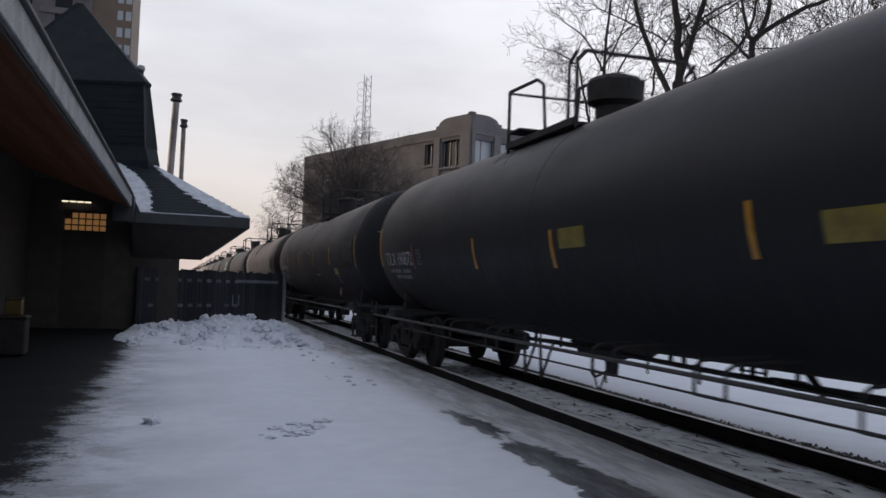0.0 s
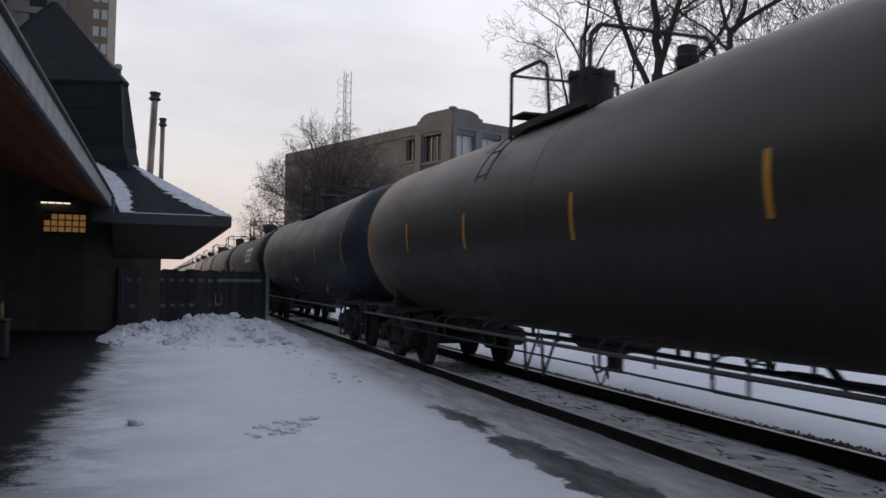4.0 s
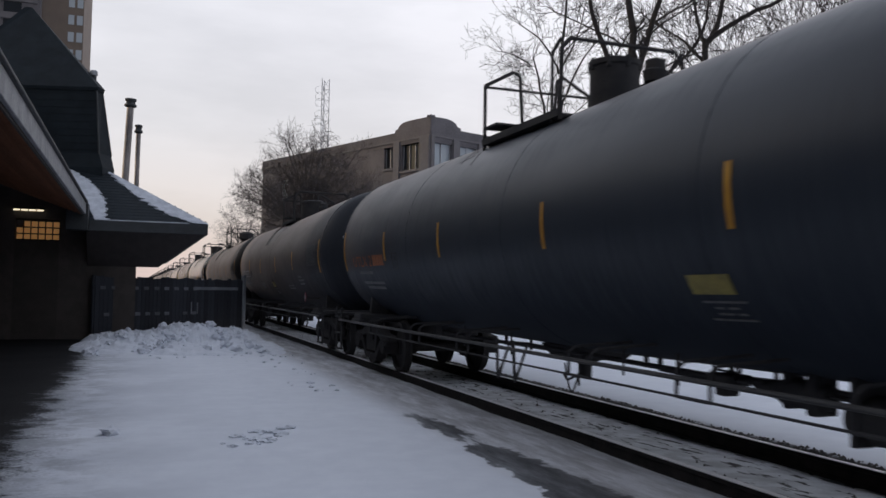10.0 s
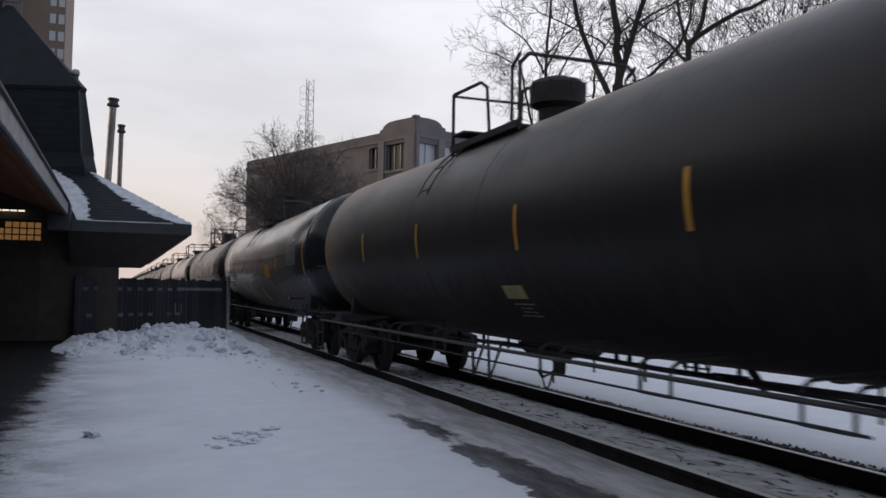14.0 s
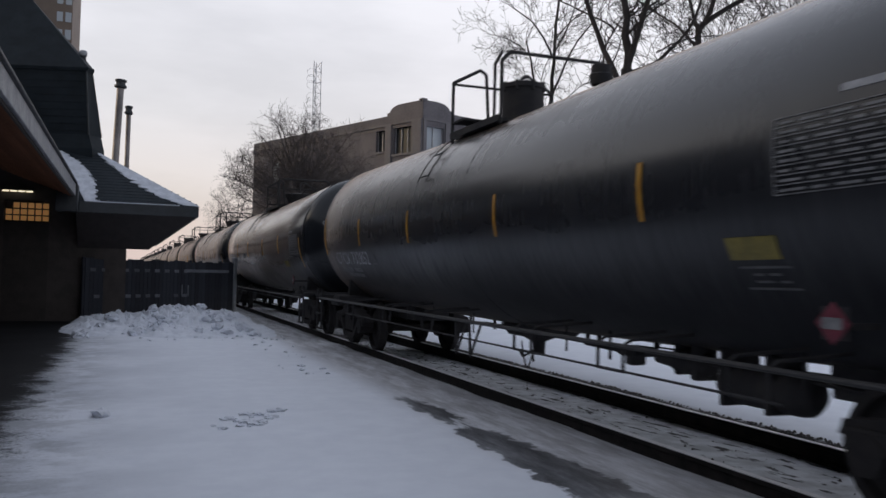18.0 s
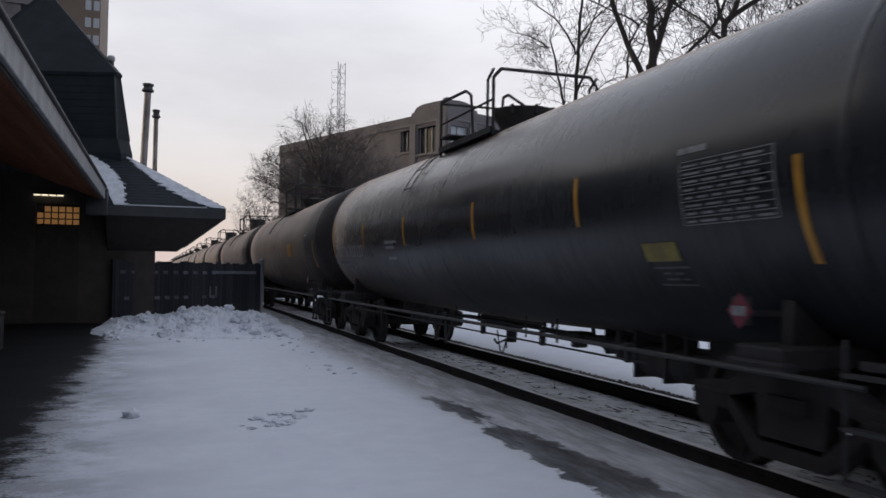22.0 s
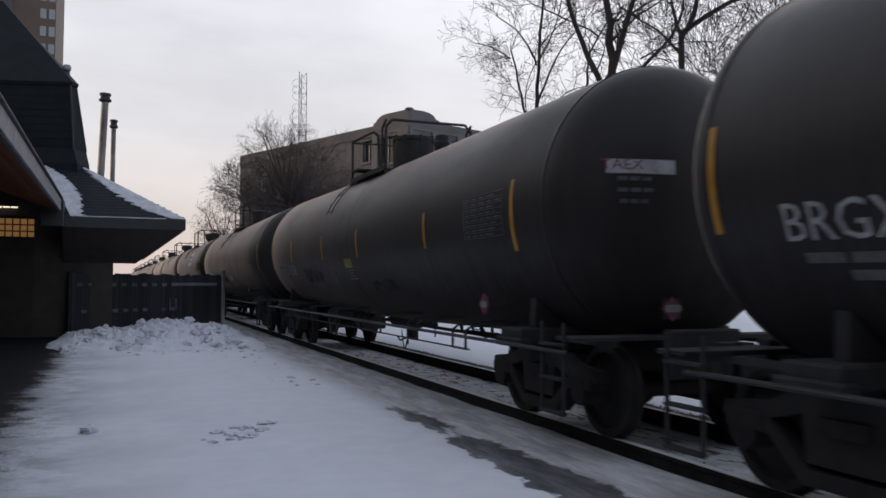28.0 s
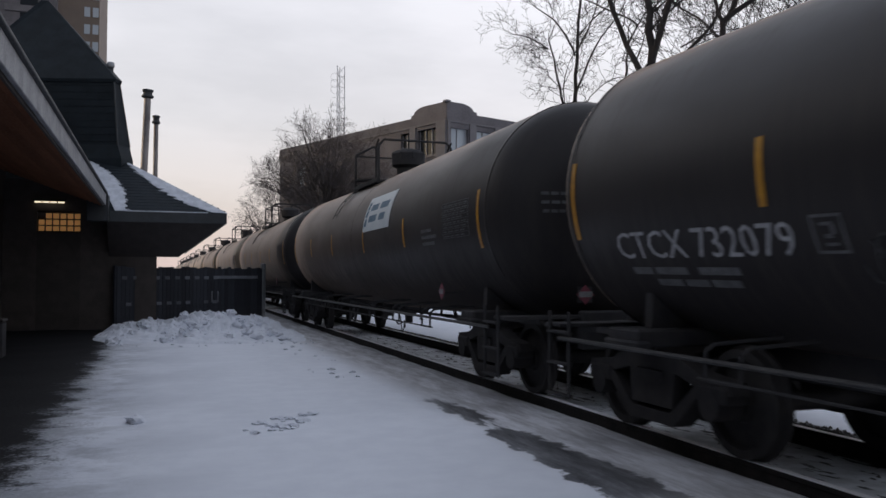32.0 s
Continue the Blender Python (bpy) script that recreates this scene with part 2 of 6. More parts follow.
n_.b.inputs["Base Color"].default_value, n_.b.inputs["Roughness"].default_value = (0.02, 0.024, 0.03, 1), 0.3
n_.b.inputs["Specular IOR Level"].default_value = 0.12
M_GLASS = n_.m
n_ = Nodes("pale_blind_glass")
n_.b.inputs["Base Color"].default_value, n_.b.inputs["Roughness"].default_value = (0.42, 0.46, 0.5, 1), 0.15
M_BLIND = n_.m


def ground_material():
    n = Nodes("platform_snow_and_ice")
    pos = n.coords("Position")
    s = n.node("ShaderNodeSeparateXYZ")
    n.t.links.new(pos, s.inputs[0])
    x, y = s.outputs["X"], s.outputs["Y"]
    fine, mid, big = n.noise(pos, 26.0, 4.0, 0.65), n.noise(pos, 3.2, 5.0, 0.6), n.noise(pos, 0.55, 4.0, 0.5)
    wisp = n.noise(n.coords("Position", (0.9, 1.3, 1)), 1.5, 8.0, 0.74)
    along = n.noise(n.coords("Position", (2.6, 0.45, 1)), 2.0, 6.0, 0.7)
    snow = n.mix(n.span(mid, 0.3, 0.7), rgb((0.785, 0.81, 0.87)), rgb((0.735, 0.76, 0.825)))
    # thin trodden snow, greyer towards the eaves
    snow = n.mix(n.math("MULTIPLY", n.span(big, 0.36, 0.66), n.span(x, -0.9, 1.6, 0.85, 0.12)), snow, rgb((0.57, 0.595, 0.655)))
    asphalt = n.mix(n.span(fine, 0.3, 0.7), rgb((0.012, 0.0125, 0.014)), rgb((0.027, 0.0275, 0.030)))
    slush = n.mix(n.span(along, 0.35, 0.68), rgb((0.36, 0.355, 0.37)), rgb((0.66, 0.665, 0.70)))
    clod = n.noise(n.coords("Position", (1.5, 0.5, 1)), 6.0, 3.0, 0.55)
    dirty = n.mix(n.span(clod, 0.36, 0.42), rgb((0.06, 0.058, 0.058)), n.mix(n.span(mid, 0.35, 0.65), rgb((0.42, 0.43, 0.45)), rgb((0.62, 0.64, 0.67))))
    damp = n.mix(n.span(fine, 0.3, 0.7), rgb((0.045, 0.045, 0.05)), rgb((0.075, 0.075, 0.082)))
    # bare asphalt under the eaves, its edge blown into wisps
    ex = n.math("ADD", x, n.math("MULTIPLY", n.math("SUBTRACT", wisp, 0.5), 1.5))
    ex = n.math("ADD", ex, n.math("MULTIPLY", n.math("SUBTRACT", fine, 0.5), 0.7))
    bare = n.math("MAXIMUM", n.span(ex, -1.25, -0.68, 1.0, 0.0), n.math("MULTIPLY", n.span(ex, -1.0, 0.3, 0.5, 0.0), n.span(wisp, 0.42, 0.62)))
    # trodden grey ice along the platform's edge
    ix = n.math("ADD", x, n.math("MULTIPLY", n.math("SUBTRACT", along, 0.5), 0.9))
    ice = n.span(ix, 3.05, 3.75)
    # wet patch where the ice has gone
    cx = n.math("SUBTRACT", x, 3.48)
    wob = n.math("ADD", cx, n.math("MULTIPLY", n.math("SUBTRACT", mid, 0.5), 0.5))
    wide = n.span(y, 9.5, 6.0, 0.12, 0.26)
    band = n.span(n.math("SUBTRACT", n.math("ABSOLUTE", wob), wide), 0.0, 0.06, 1.0, 0.0)
    yw = n.math("ADD", y, n.math("MULTIPLY", n.math("SUBTRACT", along, 0.5), 2.2))
    ends = n.math("MULTIPLY", n.span(yw, 4.8, 5.6), n.span(yw, 9.9, 10.8, 1.0, 0.0))
    gap = n.span(n.math("ABSOLUTE", n.math("SUBTRACT", yw, 8.45)), 0.05, 0.3)
    wet = n.math("MULTIPLY", band, n.math("MULTIPLY", ends, gap))
    track = n.math("MULTIPLY", n.span(x, 4.58, 4.68), n.span(x, 6.15, 6.3, 1.0, 0.0))
    shoulder = n.math("MULTIPLY", n.span(x, 6.15, 6.3), n.span(n.math("ADD", x, n.math("MULTIPLY", clod, 0.3)), 6.5, 6.6, 1.0, 0.0))
    col = n.mix(ice, snow, slush)
    col = n.mix(n.span(x, 6.3, 6.6), col, snow)
    col = n.mix(bare, col, asphalt)
    col = n.mix(n.math("MULTIPLY", wet, n.span(along, 0.3, 0.75, 1.0, 0.7)), col, damp)
    col = n.mix(track, col, dirty)
    col = n.mix(shoulder, col, rgb((0.055, 0.052, 0.051)))
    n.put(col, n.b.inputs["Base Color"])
    ro = n.math("SUBTRACT", 0.85, n.math("MULTIPLY", wet, 0.2))
    ro = n.math("SUBTRACT", ro, n.math("MULTIPLY", bare, 0.2))
    ro = n.math("SUBTRACT", ro, n.math("MULTIPLY", n.math("MULTIPLY", ice, n.span(x, 4.5, 4.7, 1.0, 0.0)), 0.25))
    n.put(ro, n.b.inputs["Roughness"])
    n.put(n.math("SUBTRACT", 0.22, n.math("MULTIPLY", bare, 0.17)), n.b.inputs["Specular IOR Level"])
    hgt = n.math("ADD", n.math("MULTIPLY", fine, 0.3), n.math("ADD", n.math("MULTIPLY", mid, 0.35), big))
    n.bump(n.math("MULTIPLY", hgt, n.math("SUBTRACT", 1.0, n.math("MULTIPLY", wet, 0.85))), 0.11, 0.02)
    return n.m


M_GROUND = ground_material()


# ---- mesh helpers ----
class Mesh:
    """Gathers verts and faces for one mesh."""

    def __init__(self):
        self.v, self.f = [], []

    def add(self, verts, faces):
        o = len(self.v)
        self.v += [tuple(p) for p in verts]
        self.f += [tuple(i + o for i in face) for face in faces]
        return self

    def box(self, x0, x1, y0, y1, z0, z1, bevel=0.0, m=None):
        b = min(bevel, 0.45 * min(x1 - x0, y1 - y0, z1 - z0))
        if b <= 0:
            pts = [Vector((x, y, z)) for x in (x0, x1) for y in (y0, y1) for z in (z0, z1)]
            fs = [(0, 1, 3, 2), (4, 6, 7, 5), (0, 4, 5, 1), (2, 3, 7, 6), (0, 2, 6, 4), (1, 5, 7, 3)]
        else:
            bm = bmesh.new()
            bmesh.ops.create_cube(bm, size=1.0)
            for q in bm.verts:
                q.co = Vector((x0 if q.co.x < 0 else x1, y0 if q.co.y < 0 else y1, z0 if q.co.z < 0 else z1))
            bmesh.ops.bevel(bm, geom=bm.edges[:], offset=b, segments=1, affect="EDGES")
            bm.verts.index_update()
            pts, fs = [q.co.copy() for q in bm.verts], [[q.index for q in f.verts] for f in bm.faces]
            bm.free()
        return self.add([m @ p for p in pts] if m else pts, fs)

    def tube(self, p, q, r0, r1=None, seg=8, caps=True):
        p, q = Vector(p), Vector(q)
        r1 = r0 if r1 is None else r1
        d = (q - p).normalized()
        a = d.orthogonal().normalized()
        b = d.cross(a)
        vs = []
        for c, r in ((p, r0), (q, r1)):
            vs += [c + r * (math.cos(2 * math.pi * k / seg) * a + math.sin(2 * math.pi * k / seg) * b) for k in range(seg)]
        fs = [(k, (k + 1) % seg, seg + (k + 1) % seg, seg + k) for k in range(seg)]
        if caps:
            fs += [tuple(reversed(range(seg))), tuple(range(seg, 2 * seg))]
        return self.add(vs, fs)

    def pipe(self, pts, r, seg=8):
        for p, q in zip(pts, pts[1:]):
            self.tube(p, q, r, seg=seg)
        return self

    def lathe(self, prof, seg=24, axis="z", centre=(0, 0, 0), bend=None):
        """prof: (radius, place along the axis) pairs."""
        vs, fs = [], []
        c = Vector(centre)
        for r, h in prof:
            for k in range(seg):
                a = 2 * math.pi * k / seg
                u, w = r * math.cos(a), r * math.sin(a)
                p = {"z": (u, w, h), "y": (u, h, w), "x": (h, u, w)}[axis]
                off = bend(h) if bend else 0.0
                vs.append(c + Vector((p[0], p[1], p[2] + off)))
        for i in range(len(prof) - 1):
            for k in range(seg):
                fs.append((i * seg + k, i * seg + (k + 1) % seg, (i + 1) * seg + (k + 1) % seg, (i + 1) * seg + k))
        fs += [tuple(reversed(range(seg))), tuple(range((len(prof) - 1) * seg, len(prof) * seg))]
        return self.add(vs, fs)

    def prism(self, outline, a, b, axis="x"):
        """An outline pulled from a to b along an axis; for x the outline is (y, z), for y (x, z), for z (x, y)."""
        n = len(outline)
        put = {"x": lambda u, w, h: (h, u, w), "y": lambda u, w, h: (u, h, w), "z": lambda u, w, h: (u, w, h)}[axis]
        vs = [put(u, w, a) for u, w in outline] + [put(u, w, b) for u, w in outline]
        fs = [tuple(reversed(range(n))), tuple(range(n, 2 * n))] + [(k, (k + 1) % n, n + (k + 1) % n, n + k) for k in range(n)]
        return self.add(vs, fs)

    def data(self, name, mat, smooth=None):
        me = bpy.data.meshes.new(name)
        me.from_pydata(self.v, [], self.f)
        me.materials.append(mat)
        bm = bmesh.new()
        bm.from_mesh(me)
        bmesh.ops.recalc_face_normals(bm, faces=bm.faces[:])
        bm.to_mesh(me)
        bm.free()
        if smooth is not None:
            me.polygons.foreach_set("use_smooth", [True] * len(me.polygons))
            me.set_sharp_from_angle(angle=radians(smooth))
        return me


def part(name, mesh, mat, parent, label="", smooth=None, at=None):
    """One mesh object under a thing or under a part."""
    me = mesh.data(name, mat, smooth) if isinstance(mesh, Mesh) else mesh
    ob = new(name, me)
    ob.parent = parent
    if at is not None:
        ob.matrix_basis = at
    if label:
        tagged(ob, label)
    return ob


def thing(name, label, category, at=None, group="", kind=""):
    ob = new(name)
    ob.empty_display_size = 0.3
    if at is not None:
        ob.matrix_basis = at
    return tagged(ob, label, category, group, kind)


def solid(name, mesh, mat, label="", category="", group="", kind="", smooth=None, at=None):
    ob = new(name, mesh.data(name, mat, smooth))
    if at is not None:
        ob.matrix_basis = at
    return tagged(ob, label, category, group, kind)


def rnd(a, b):
    return random.uniform(a, b)


# ---- ground: one sheet, fine near the platform, out to the horizon ----
TRACK_X, RAIL_TOP = 5.40, 0.12
NEAR_RAIL, FAR_RAIL = 4.64, 6.16


def ground_z(x, y):
    z = 0.0
    if 4.55 < x < 6.3:
        z = -0.02 - 0.04 * (x - 4.55) / 1.75
    elif x >= 6.3:
        z = 0.098 + min(0.25, max(0.0, (x - 7.0) * 0.02))
    near = max(0.0, 1 - max(abs(x) - 14, abs(y - 15) - 30, 0) / 10)
    z += near * 0.014 * (noise.noise((x * 0.9, y * 0.9, 0)) + 0.25 * noise.noise((x * 3.1, y * 3.1, 4.0)))
    if x > 9:
        z += 0.05 * noise.noise((x * 0.3, y * 0.3, 9.0))
    return z


def graded(lo, hi, fine_lo, fine_hi, step):
    out = []
    k = fine_lo
    while k <= fine_hi:
        out.append(k)
        k += step
    left, right, d = [fine_lo], [out[-1]], step
    while left[-1] > lo or right[-1] < hi:
        d *= 1.45
        left.append(max(lo, left[-1] - d))
        right.append(min(hi, right[-1] + d))
    return sorted(set(round(q, 4) for q in left + out + right))


gx, gy = graded(-2500, 2500, -5.0, 9.0, 0.13), graded(-2500, 2500, 2.0, 34.0, 0.16)
gm = Mesh()
gm.v = [(x, y, ground_z(x, y)) for y in gy for x in gx]
w_ = len(gx)
gm.f = [(j * w_ + i, j * w_ + i + 1, (j + 1) * w_ + i + 1, (j + 1) * w_ + i) for j in range(len(gy) - 1) for i in range(w_ - 1)]
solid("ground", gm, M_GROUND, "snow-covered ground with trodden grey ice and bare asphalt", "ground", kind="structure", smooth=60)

# ---- rails ----
RAIL_PROFILE = [(-0.07, 0), (0.07, 0), (0.07, 0.012), (0.012, 0.035), (0.012, 0.125), (0.035, 0.135), (0.035, 0.168), (-0.035, 0.168), (-0.035, 0.135), (-0.012, 0.125), (-0.012, 0.035), (-0.07, 0.012)]


def rail(name, x):
    ob = solid(name, Mesh().prism(RAIL_PROFILE, -300, 420, "y"), M_RAIL, "rusty steel rail with a bright worn head", "rail", "running rails", at=pose(x, 0, RAIL_TOP - 0.17))
    part("worn_head", Mesh().box(-0.031, 0.033, -300, 420, 0.166, 0.175), M_RAILTOP, ob, "polished running surface with its glint painted pale")
    return ob


rail("rail", NEAR_RAIL)
rail("rail", FAR_RAIL)


def stones(name, label, n, xr, yr, size, mat, sink=0.4):
    m = Mesh()
    for _ in range(n):
        x, y, s = rnd(*xr), rnd(*yr) , rnd(*size)
        pts = []
        for dx, dy, dz in ((1, 0, 0), (-1, 0, 0), (0, 1, 0), (0, -1, 0), (0, 0, 1), (0, 0, -1)):
            pts.append((x + dx * s * rnd(0.6, 1.2), y + dy * s * rnd(0.6, 1.2), ground_z(x, y) + s * (1 - 2 * sink) * 0.5 + dz * s * rnd(0.5, 1.0)))
        m.add(pts, [(0, 2, 4), (2, 1, 4), (1, 3, 4), (3, 0, 4), (2, 0, 5), (1, 2, 5), (3, 1, 5), (0, 3, 5)])
    return solid(name, m, mat, label, "ballast", kind="stuff")


stones("ballast_stones", "dark ballast stones along the far rail", 5200, (6.22, 6.46), (2.0, 45.0), (0.012, 0.03), M_BALLAST)
stones("ballast_between_rails", "dirty ballast and frozen clods between the rails", 260, (4.75, 6.05), (3.0, 40.0), (0.015, 0.04), M_BALLAST, 0.7)

# ---- snow heaps and lumps on the platform ----


def snow_lump(x, y, s, name="snow_lump", label="small frozen lump of dirty snow on the platform", squash=0.6, lift=0.0):
    bm = bmesh.new()
    bmesh.ops.create_icosphere(bm, subdivisions=2, radius=1.0)
    seed = rnd(0, 99)
    for q in bm.verts:
        q.co *= s * (0.8 + 0.6 * noise.noise(q.co * 1.5 + Vector((seed, 0, 0))) + 0.35 * noise.noise(q.co * 4.0 + Vector((0, seed, 0))))
        q.co.z *= squash
    me = bpy.data.meshes.new(name)
    bm.to_mesh(me)
    bm.free()
    me.materials.append(M_SNOW)
    ob = new(name, me)
    ob.matrix_basis = pose(x, y, ground_z(x, y) + lift + s * squash * (0.45 if not lift else 0.2), 0, 0, rnd(0, 360))
    return tagged(ob, label, "snow lump", "snow lumps")


def heap_height(x, y):
    """The ploughed bank in front of the fence."""
    h = 0.0
    for cx, cy, rx, ry, a in ((0.25, 25.2, 1.7, 2.6, 0.33), (1.5, 25.6, 1.3, 2.9, 0.52), (2.6, 25.9, 1.1, 3.0, 0.36), (-0.6, 23.6, 1.0, 2.6, 0.2), (3.2, 23.8, 0.7, 3.6, 0.13), (1.5, 22.5, 1.7, 2.3, 0.18)):
        d = ((x - cx) / rx) ** 2 + ((y - cy) / ry) ** 2
        h = max(h, a * max(0.0, 1 - d) ** 0.6)
    if h > 0:
        k = min(1, h * 4)
        h += k * (0.13 * noise.noise((x * 1.9, y * 1.3, 3)) + 0.2 * abs(noise.noise((x * 3.6, y * 2.6, 8))) + 0.13 * abs(noise.noise((x * 8.5, y * 6.0, 5))) + 0.06 * noise.noise((x * 15, y * 11, 1)) - 0.06)
    return h


hm = Mesh()
hx, hy = [-1.7 + 0.05 * k for k in range(114)], [20.0 + 0.09 * k for k in range(106)]
hm.v = [(x, y, heap_height(x, y) - 0.05) for y in hy for x in hx]
hm.f = [(j * 114 + i, j * 114 + i + 1, (j + 1) * 114 + i + 1, (j + 1) * 114 + i) for j in range(105) for i in range(113)]
solid("snow_bank", hm, M_SNOW, "ploughed bank of lumpy snow in front of the fence", "snow bank", smooth=40)
snow_lump(-0.2, 9.9, 0.13, squash=0.55)
snow_lump(3.05, 21.0, 0.16)
snow_lump(-0.95, 20.6, 0.14)
for _ in range(30):
    a, r = rnd(0, 6.28), rnd(0.0, 1.0) ** 0.5
    u, w = 0.5 * r * math.cos(a), 0.42 * r * math.sin(a)
    snow_lump(1.35 + u, 9.3 + w + 0.7 * u, rnd(0.03, 0.085), label="frozen crumb of a trodden footprint", squash=0.36)
for _ in range(60):
    y_ = rnd(13.0, 24.5)
    snow_lump(random.gauss(3.0, 0.3), y_, rnd(0.012, 0.03 + 0.002 * y_), label="frozen crumb of snow on the platform", squash=0.5)
for _ in range(70):
    x_, y_ = rnd(-1.0, 3.2), rnd(21.0, 25.6)
    snow_lump(x_, y_, rnd(0.05, 0.19), label="loose lump of the ploughed snow bank", squash=0.75, lift=max(0.0, heap_height(x_, y_) - 0.05))
for _ in range(26):
    snow_lump(rnd(-1.3, 3.4), rnd(19.6, 22.2), rnd(0.02, 0.06), label="loose crumb fallen from the snow bank", squash=0.6)


# ---- the station: deep eaves along the platform, a projecting wing with a hipped roof and a corner tower ----
EAVE_X, EAVE_Z0, EAVE_Z1, WING_Y, TIP_X = -1.35, 3.55, 3.86, 25.2, 1.93
WALL_X = -4.2
station = thing("station_building", "dark old station with deep brown eaves and slate roofs", "station", pose(0, 0, 0))
part("platform_wall", Mesh().box(WALL_X - 0.3, WALL_X, -14, WING_Y + 1.9, 0, 4.6), M_STATION, station, "dark wall in the shade of the eaves")
part("fascia", Mesh().box(EAVE_X - 0.06, EAVE_X, -14, WING_Y - 0.35, EAVE_Z0, EAVE_Z1, 0.01), M_FASCIA, station, "weathered grey eaves board")
part("gutter_lip", Mesh().box(EAVE_X - 0.03, EAVE_X + 0.05, -14, WING_Y - 0.4, EAVE_Z1, EAVE_Z1 + 0.05, 0.01), M_EAVE, station, "dark metal edge of the roof")
part("main_roof", Mesh().prism([(EAVE_X - 0.02, EAVE_Z1 + 0.01), (-7.0, 8.2), (-12.5, EAVE_Z1), (-12.5, EAVE_Z1 - 0.15), (-7.0, 8.0), (EAVE_X - 0.02, EAVE_Z1 - 0.14)], -14, WING_Y + 2, "y"), M_SLATE, station, "dark slate main roof")
for k in range(23):
    x0 = EAVE_X - 0.065 - 0.124 * k
    z0 = EAVE_Z0 - 0.01 + 0.045 * k
    part("soffit_board", Mesh().box(x0 - 0.118, x0, -14, WING_Y - 0.3, z0, z0 + 0.03), M_SOFFIT, station)
# added dark strip that draws the shadow gap below the fascia
part("eaves_trim", Mesh().box(EAVE_X - 0.1, EAVE_X - 0.062, -14, WING_Y - 0.36, EAVE_Z0 - 0.035, EAVE_Z0 + 0.03, 0.006), M_TIMBER, station, "dark strip standing in for the shadow gap under the eaves board")


def bracket():
    """A curved timber bracket from the wall out to the eaves beam."""
    m = Mesh()
    pts = []
    for k in range(11):
        a = radians(90 * k / 10)
        pts.append((WALL_X + (EAVE_X - 0.4 - WALL_X) * math.sin(a), 1.9 + (EAVE_Z0 - 1.95) * (1 - math.cos(a))))
    top = [(p[0] - 0.12, p[1] + 0.2) for p in pts]
    m.prism(pts + top[::-1], -0.09, 0.09, "y")
    return m.data("bracket", M_SOFFIT)


bracket_me = bracket()
for k in range(3):
    part("bracket", bracket_me, None, station, at=pose(0, -7.0 + 6.2 * k, 0))
# the wing's end wall, with a lit window of small panes
WY = WING_Y + 1.6
LWX0, LWX1, LWZ0, LWZ1 = -3.32, -2.14, 2.87, 3.50
for x0, x1, z0, z1 in ((WALL_X, LWX0, 0, 4.4), (LWX1, -1.3, 0, 4.4), (-1.3, 0.0, 0, 3.3), (LWX0, LWX1, 0, LWZ0), (LWX0, LWX1, LWZ1, 4.4)):
    part("wing_wall", Mesh().box(x0, x1, WY, WY + 0.3, z0, z1), M_STATION, station, "dark wall of the wing")
part("wing_side_wall", Mesh().box(-0.3, 0.0, WY + 0.3, 60, 0, 3.3), M_STATION, station, "dark wall of the wing")
win = part("window_frame", Mesh().box(LWX0, LWX1, WY + 0.1, WY + 0.16, LWZ0, LWZ0 + 0.04).box(LWX0, LWX1, WY + 0.1, WY + 0.16, LWZ1 - 0.04, LWZ1), M_TIMBER, station, "window of small panes lit from inside")
for i in range(6):
    for j in range(3):
        px = LWX0 + 0.03 + i * 0.194
        if j == 2 and i == 0:
            continue
        part("pane", Mesh().box(px, px + 0.155, WY + 0.14, WY + 0.15, LWZ0 + 0.03 + j * 0.19, LWZ0 + 0.18 + j * 0.19), M_LIT, win)
part("back_board", Mesh().box(LWX0, LWX1, WY + 0.18, WY + 0.2, LWZ0, LWZ1), M_STATION, station)
lamp = thing("strip_light", "glowing fluorescent strip under the station eaves", "light", pose(-2.95, WY - 0.1, 3.74))
for k in range(4):
    part("tube", Mesh().tube((-0.42 + 0.205 * k, 0, 0), (-0.25 + 0.205 * k, 0, 0), 0.022), M_LAMP, lamp, "glowing tube")
part("batten", Mesh().box(-0.45, 0.42, -0.04, 0.04, 0.03, 0.08), M_EAVE, lamp)
# wing roof: hipped, from the eaves up to a short ridge beside the tower
RZ0, RZ1 = 3.20, 3.42
part("eaves_return", Mesh().box(EAVE_X - 0.5, EAVE_X + 0.06, WING_Y - 0.38, WING_Y + 0.3, RZ0 - 0.08, EAVE_Z1, 0.01), M_EAVE, station, "dark boxed end of the eaves")
ev = Mesh().box(EAVE_X + 0.07, TIP_X, WING_Y - 0.06, WING_Y, RZ0 - 0.08, RZ1, 0.01)
part("wing_fascia", ev, M_EAVE, station, "dark grey-green eaves board")
part("side_fascia", Mesh().box(TIP_X - 0.06, TIP_X, WING_Y, 62, RZ0 - 0.08, RZ1, 0.01), M_EAVE, station, "dark grey-green eaves board")
part("wing_soffit", Mesh().add([(EAVE_X, WING_Y, RZ0 - 0.02), (TIP_X, WING_Y, RZ0 - 0.02), (0.63, WY, 2.17), (EAVE_X, WY, 2.17), (TIP_X, WY, RZ0 - 0.02), (EAVE_X, WY, RZ0 - 0.02)], [(0, 1, 2, 3), (1, 4, 2), (3, 2, 4, 5), (0, 5, 4, 1)]), M_TIMBER, station, "dark sloping underside of the wing's eaves")
part("side_soffit", Mesh().box(-0.02, TIP_X - 0.06, WY + 0.01, 62, RZ0 - 0.04, RZ0), M_TIMBER, station, "dark flat underside of the side eaves")
RTY, RTZ, RTX = 27.6, 5.08, -0.88
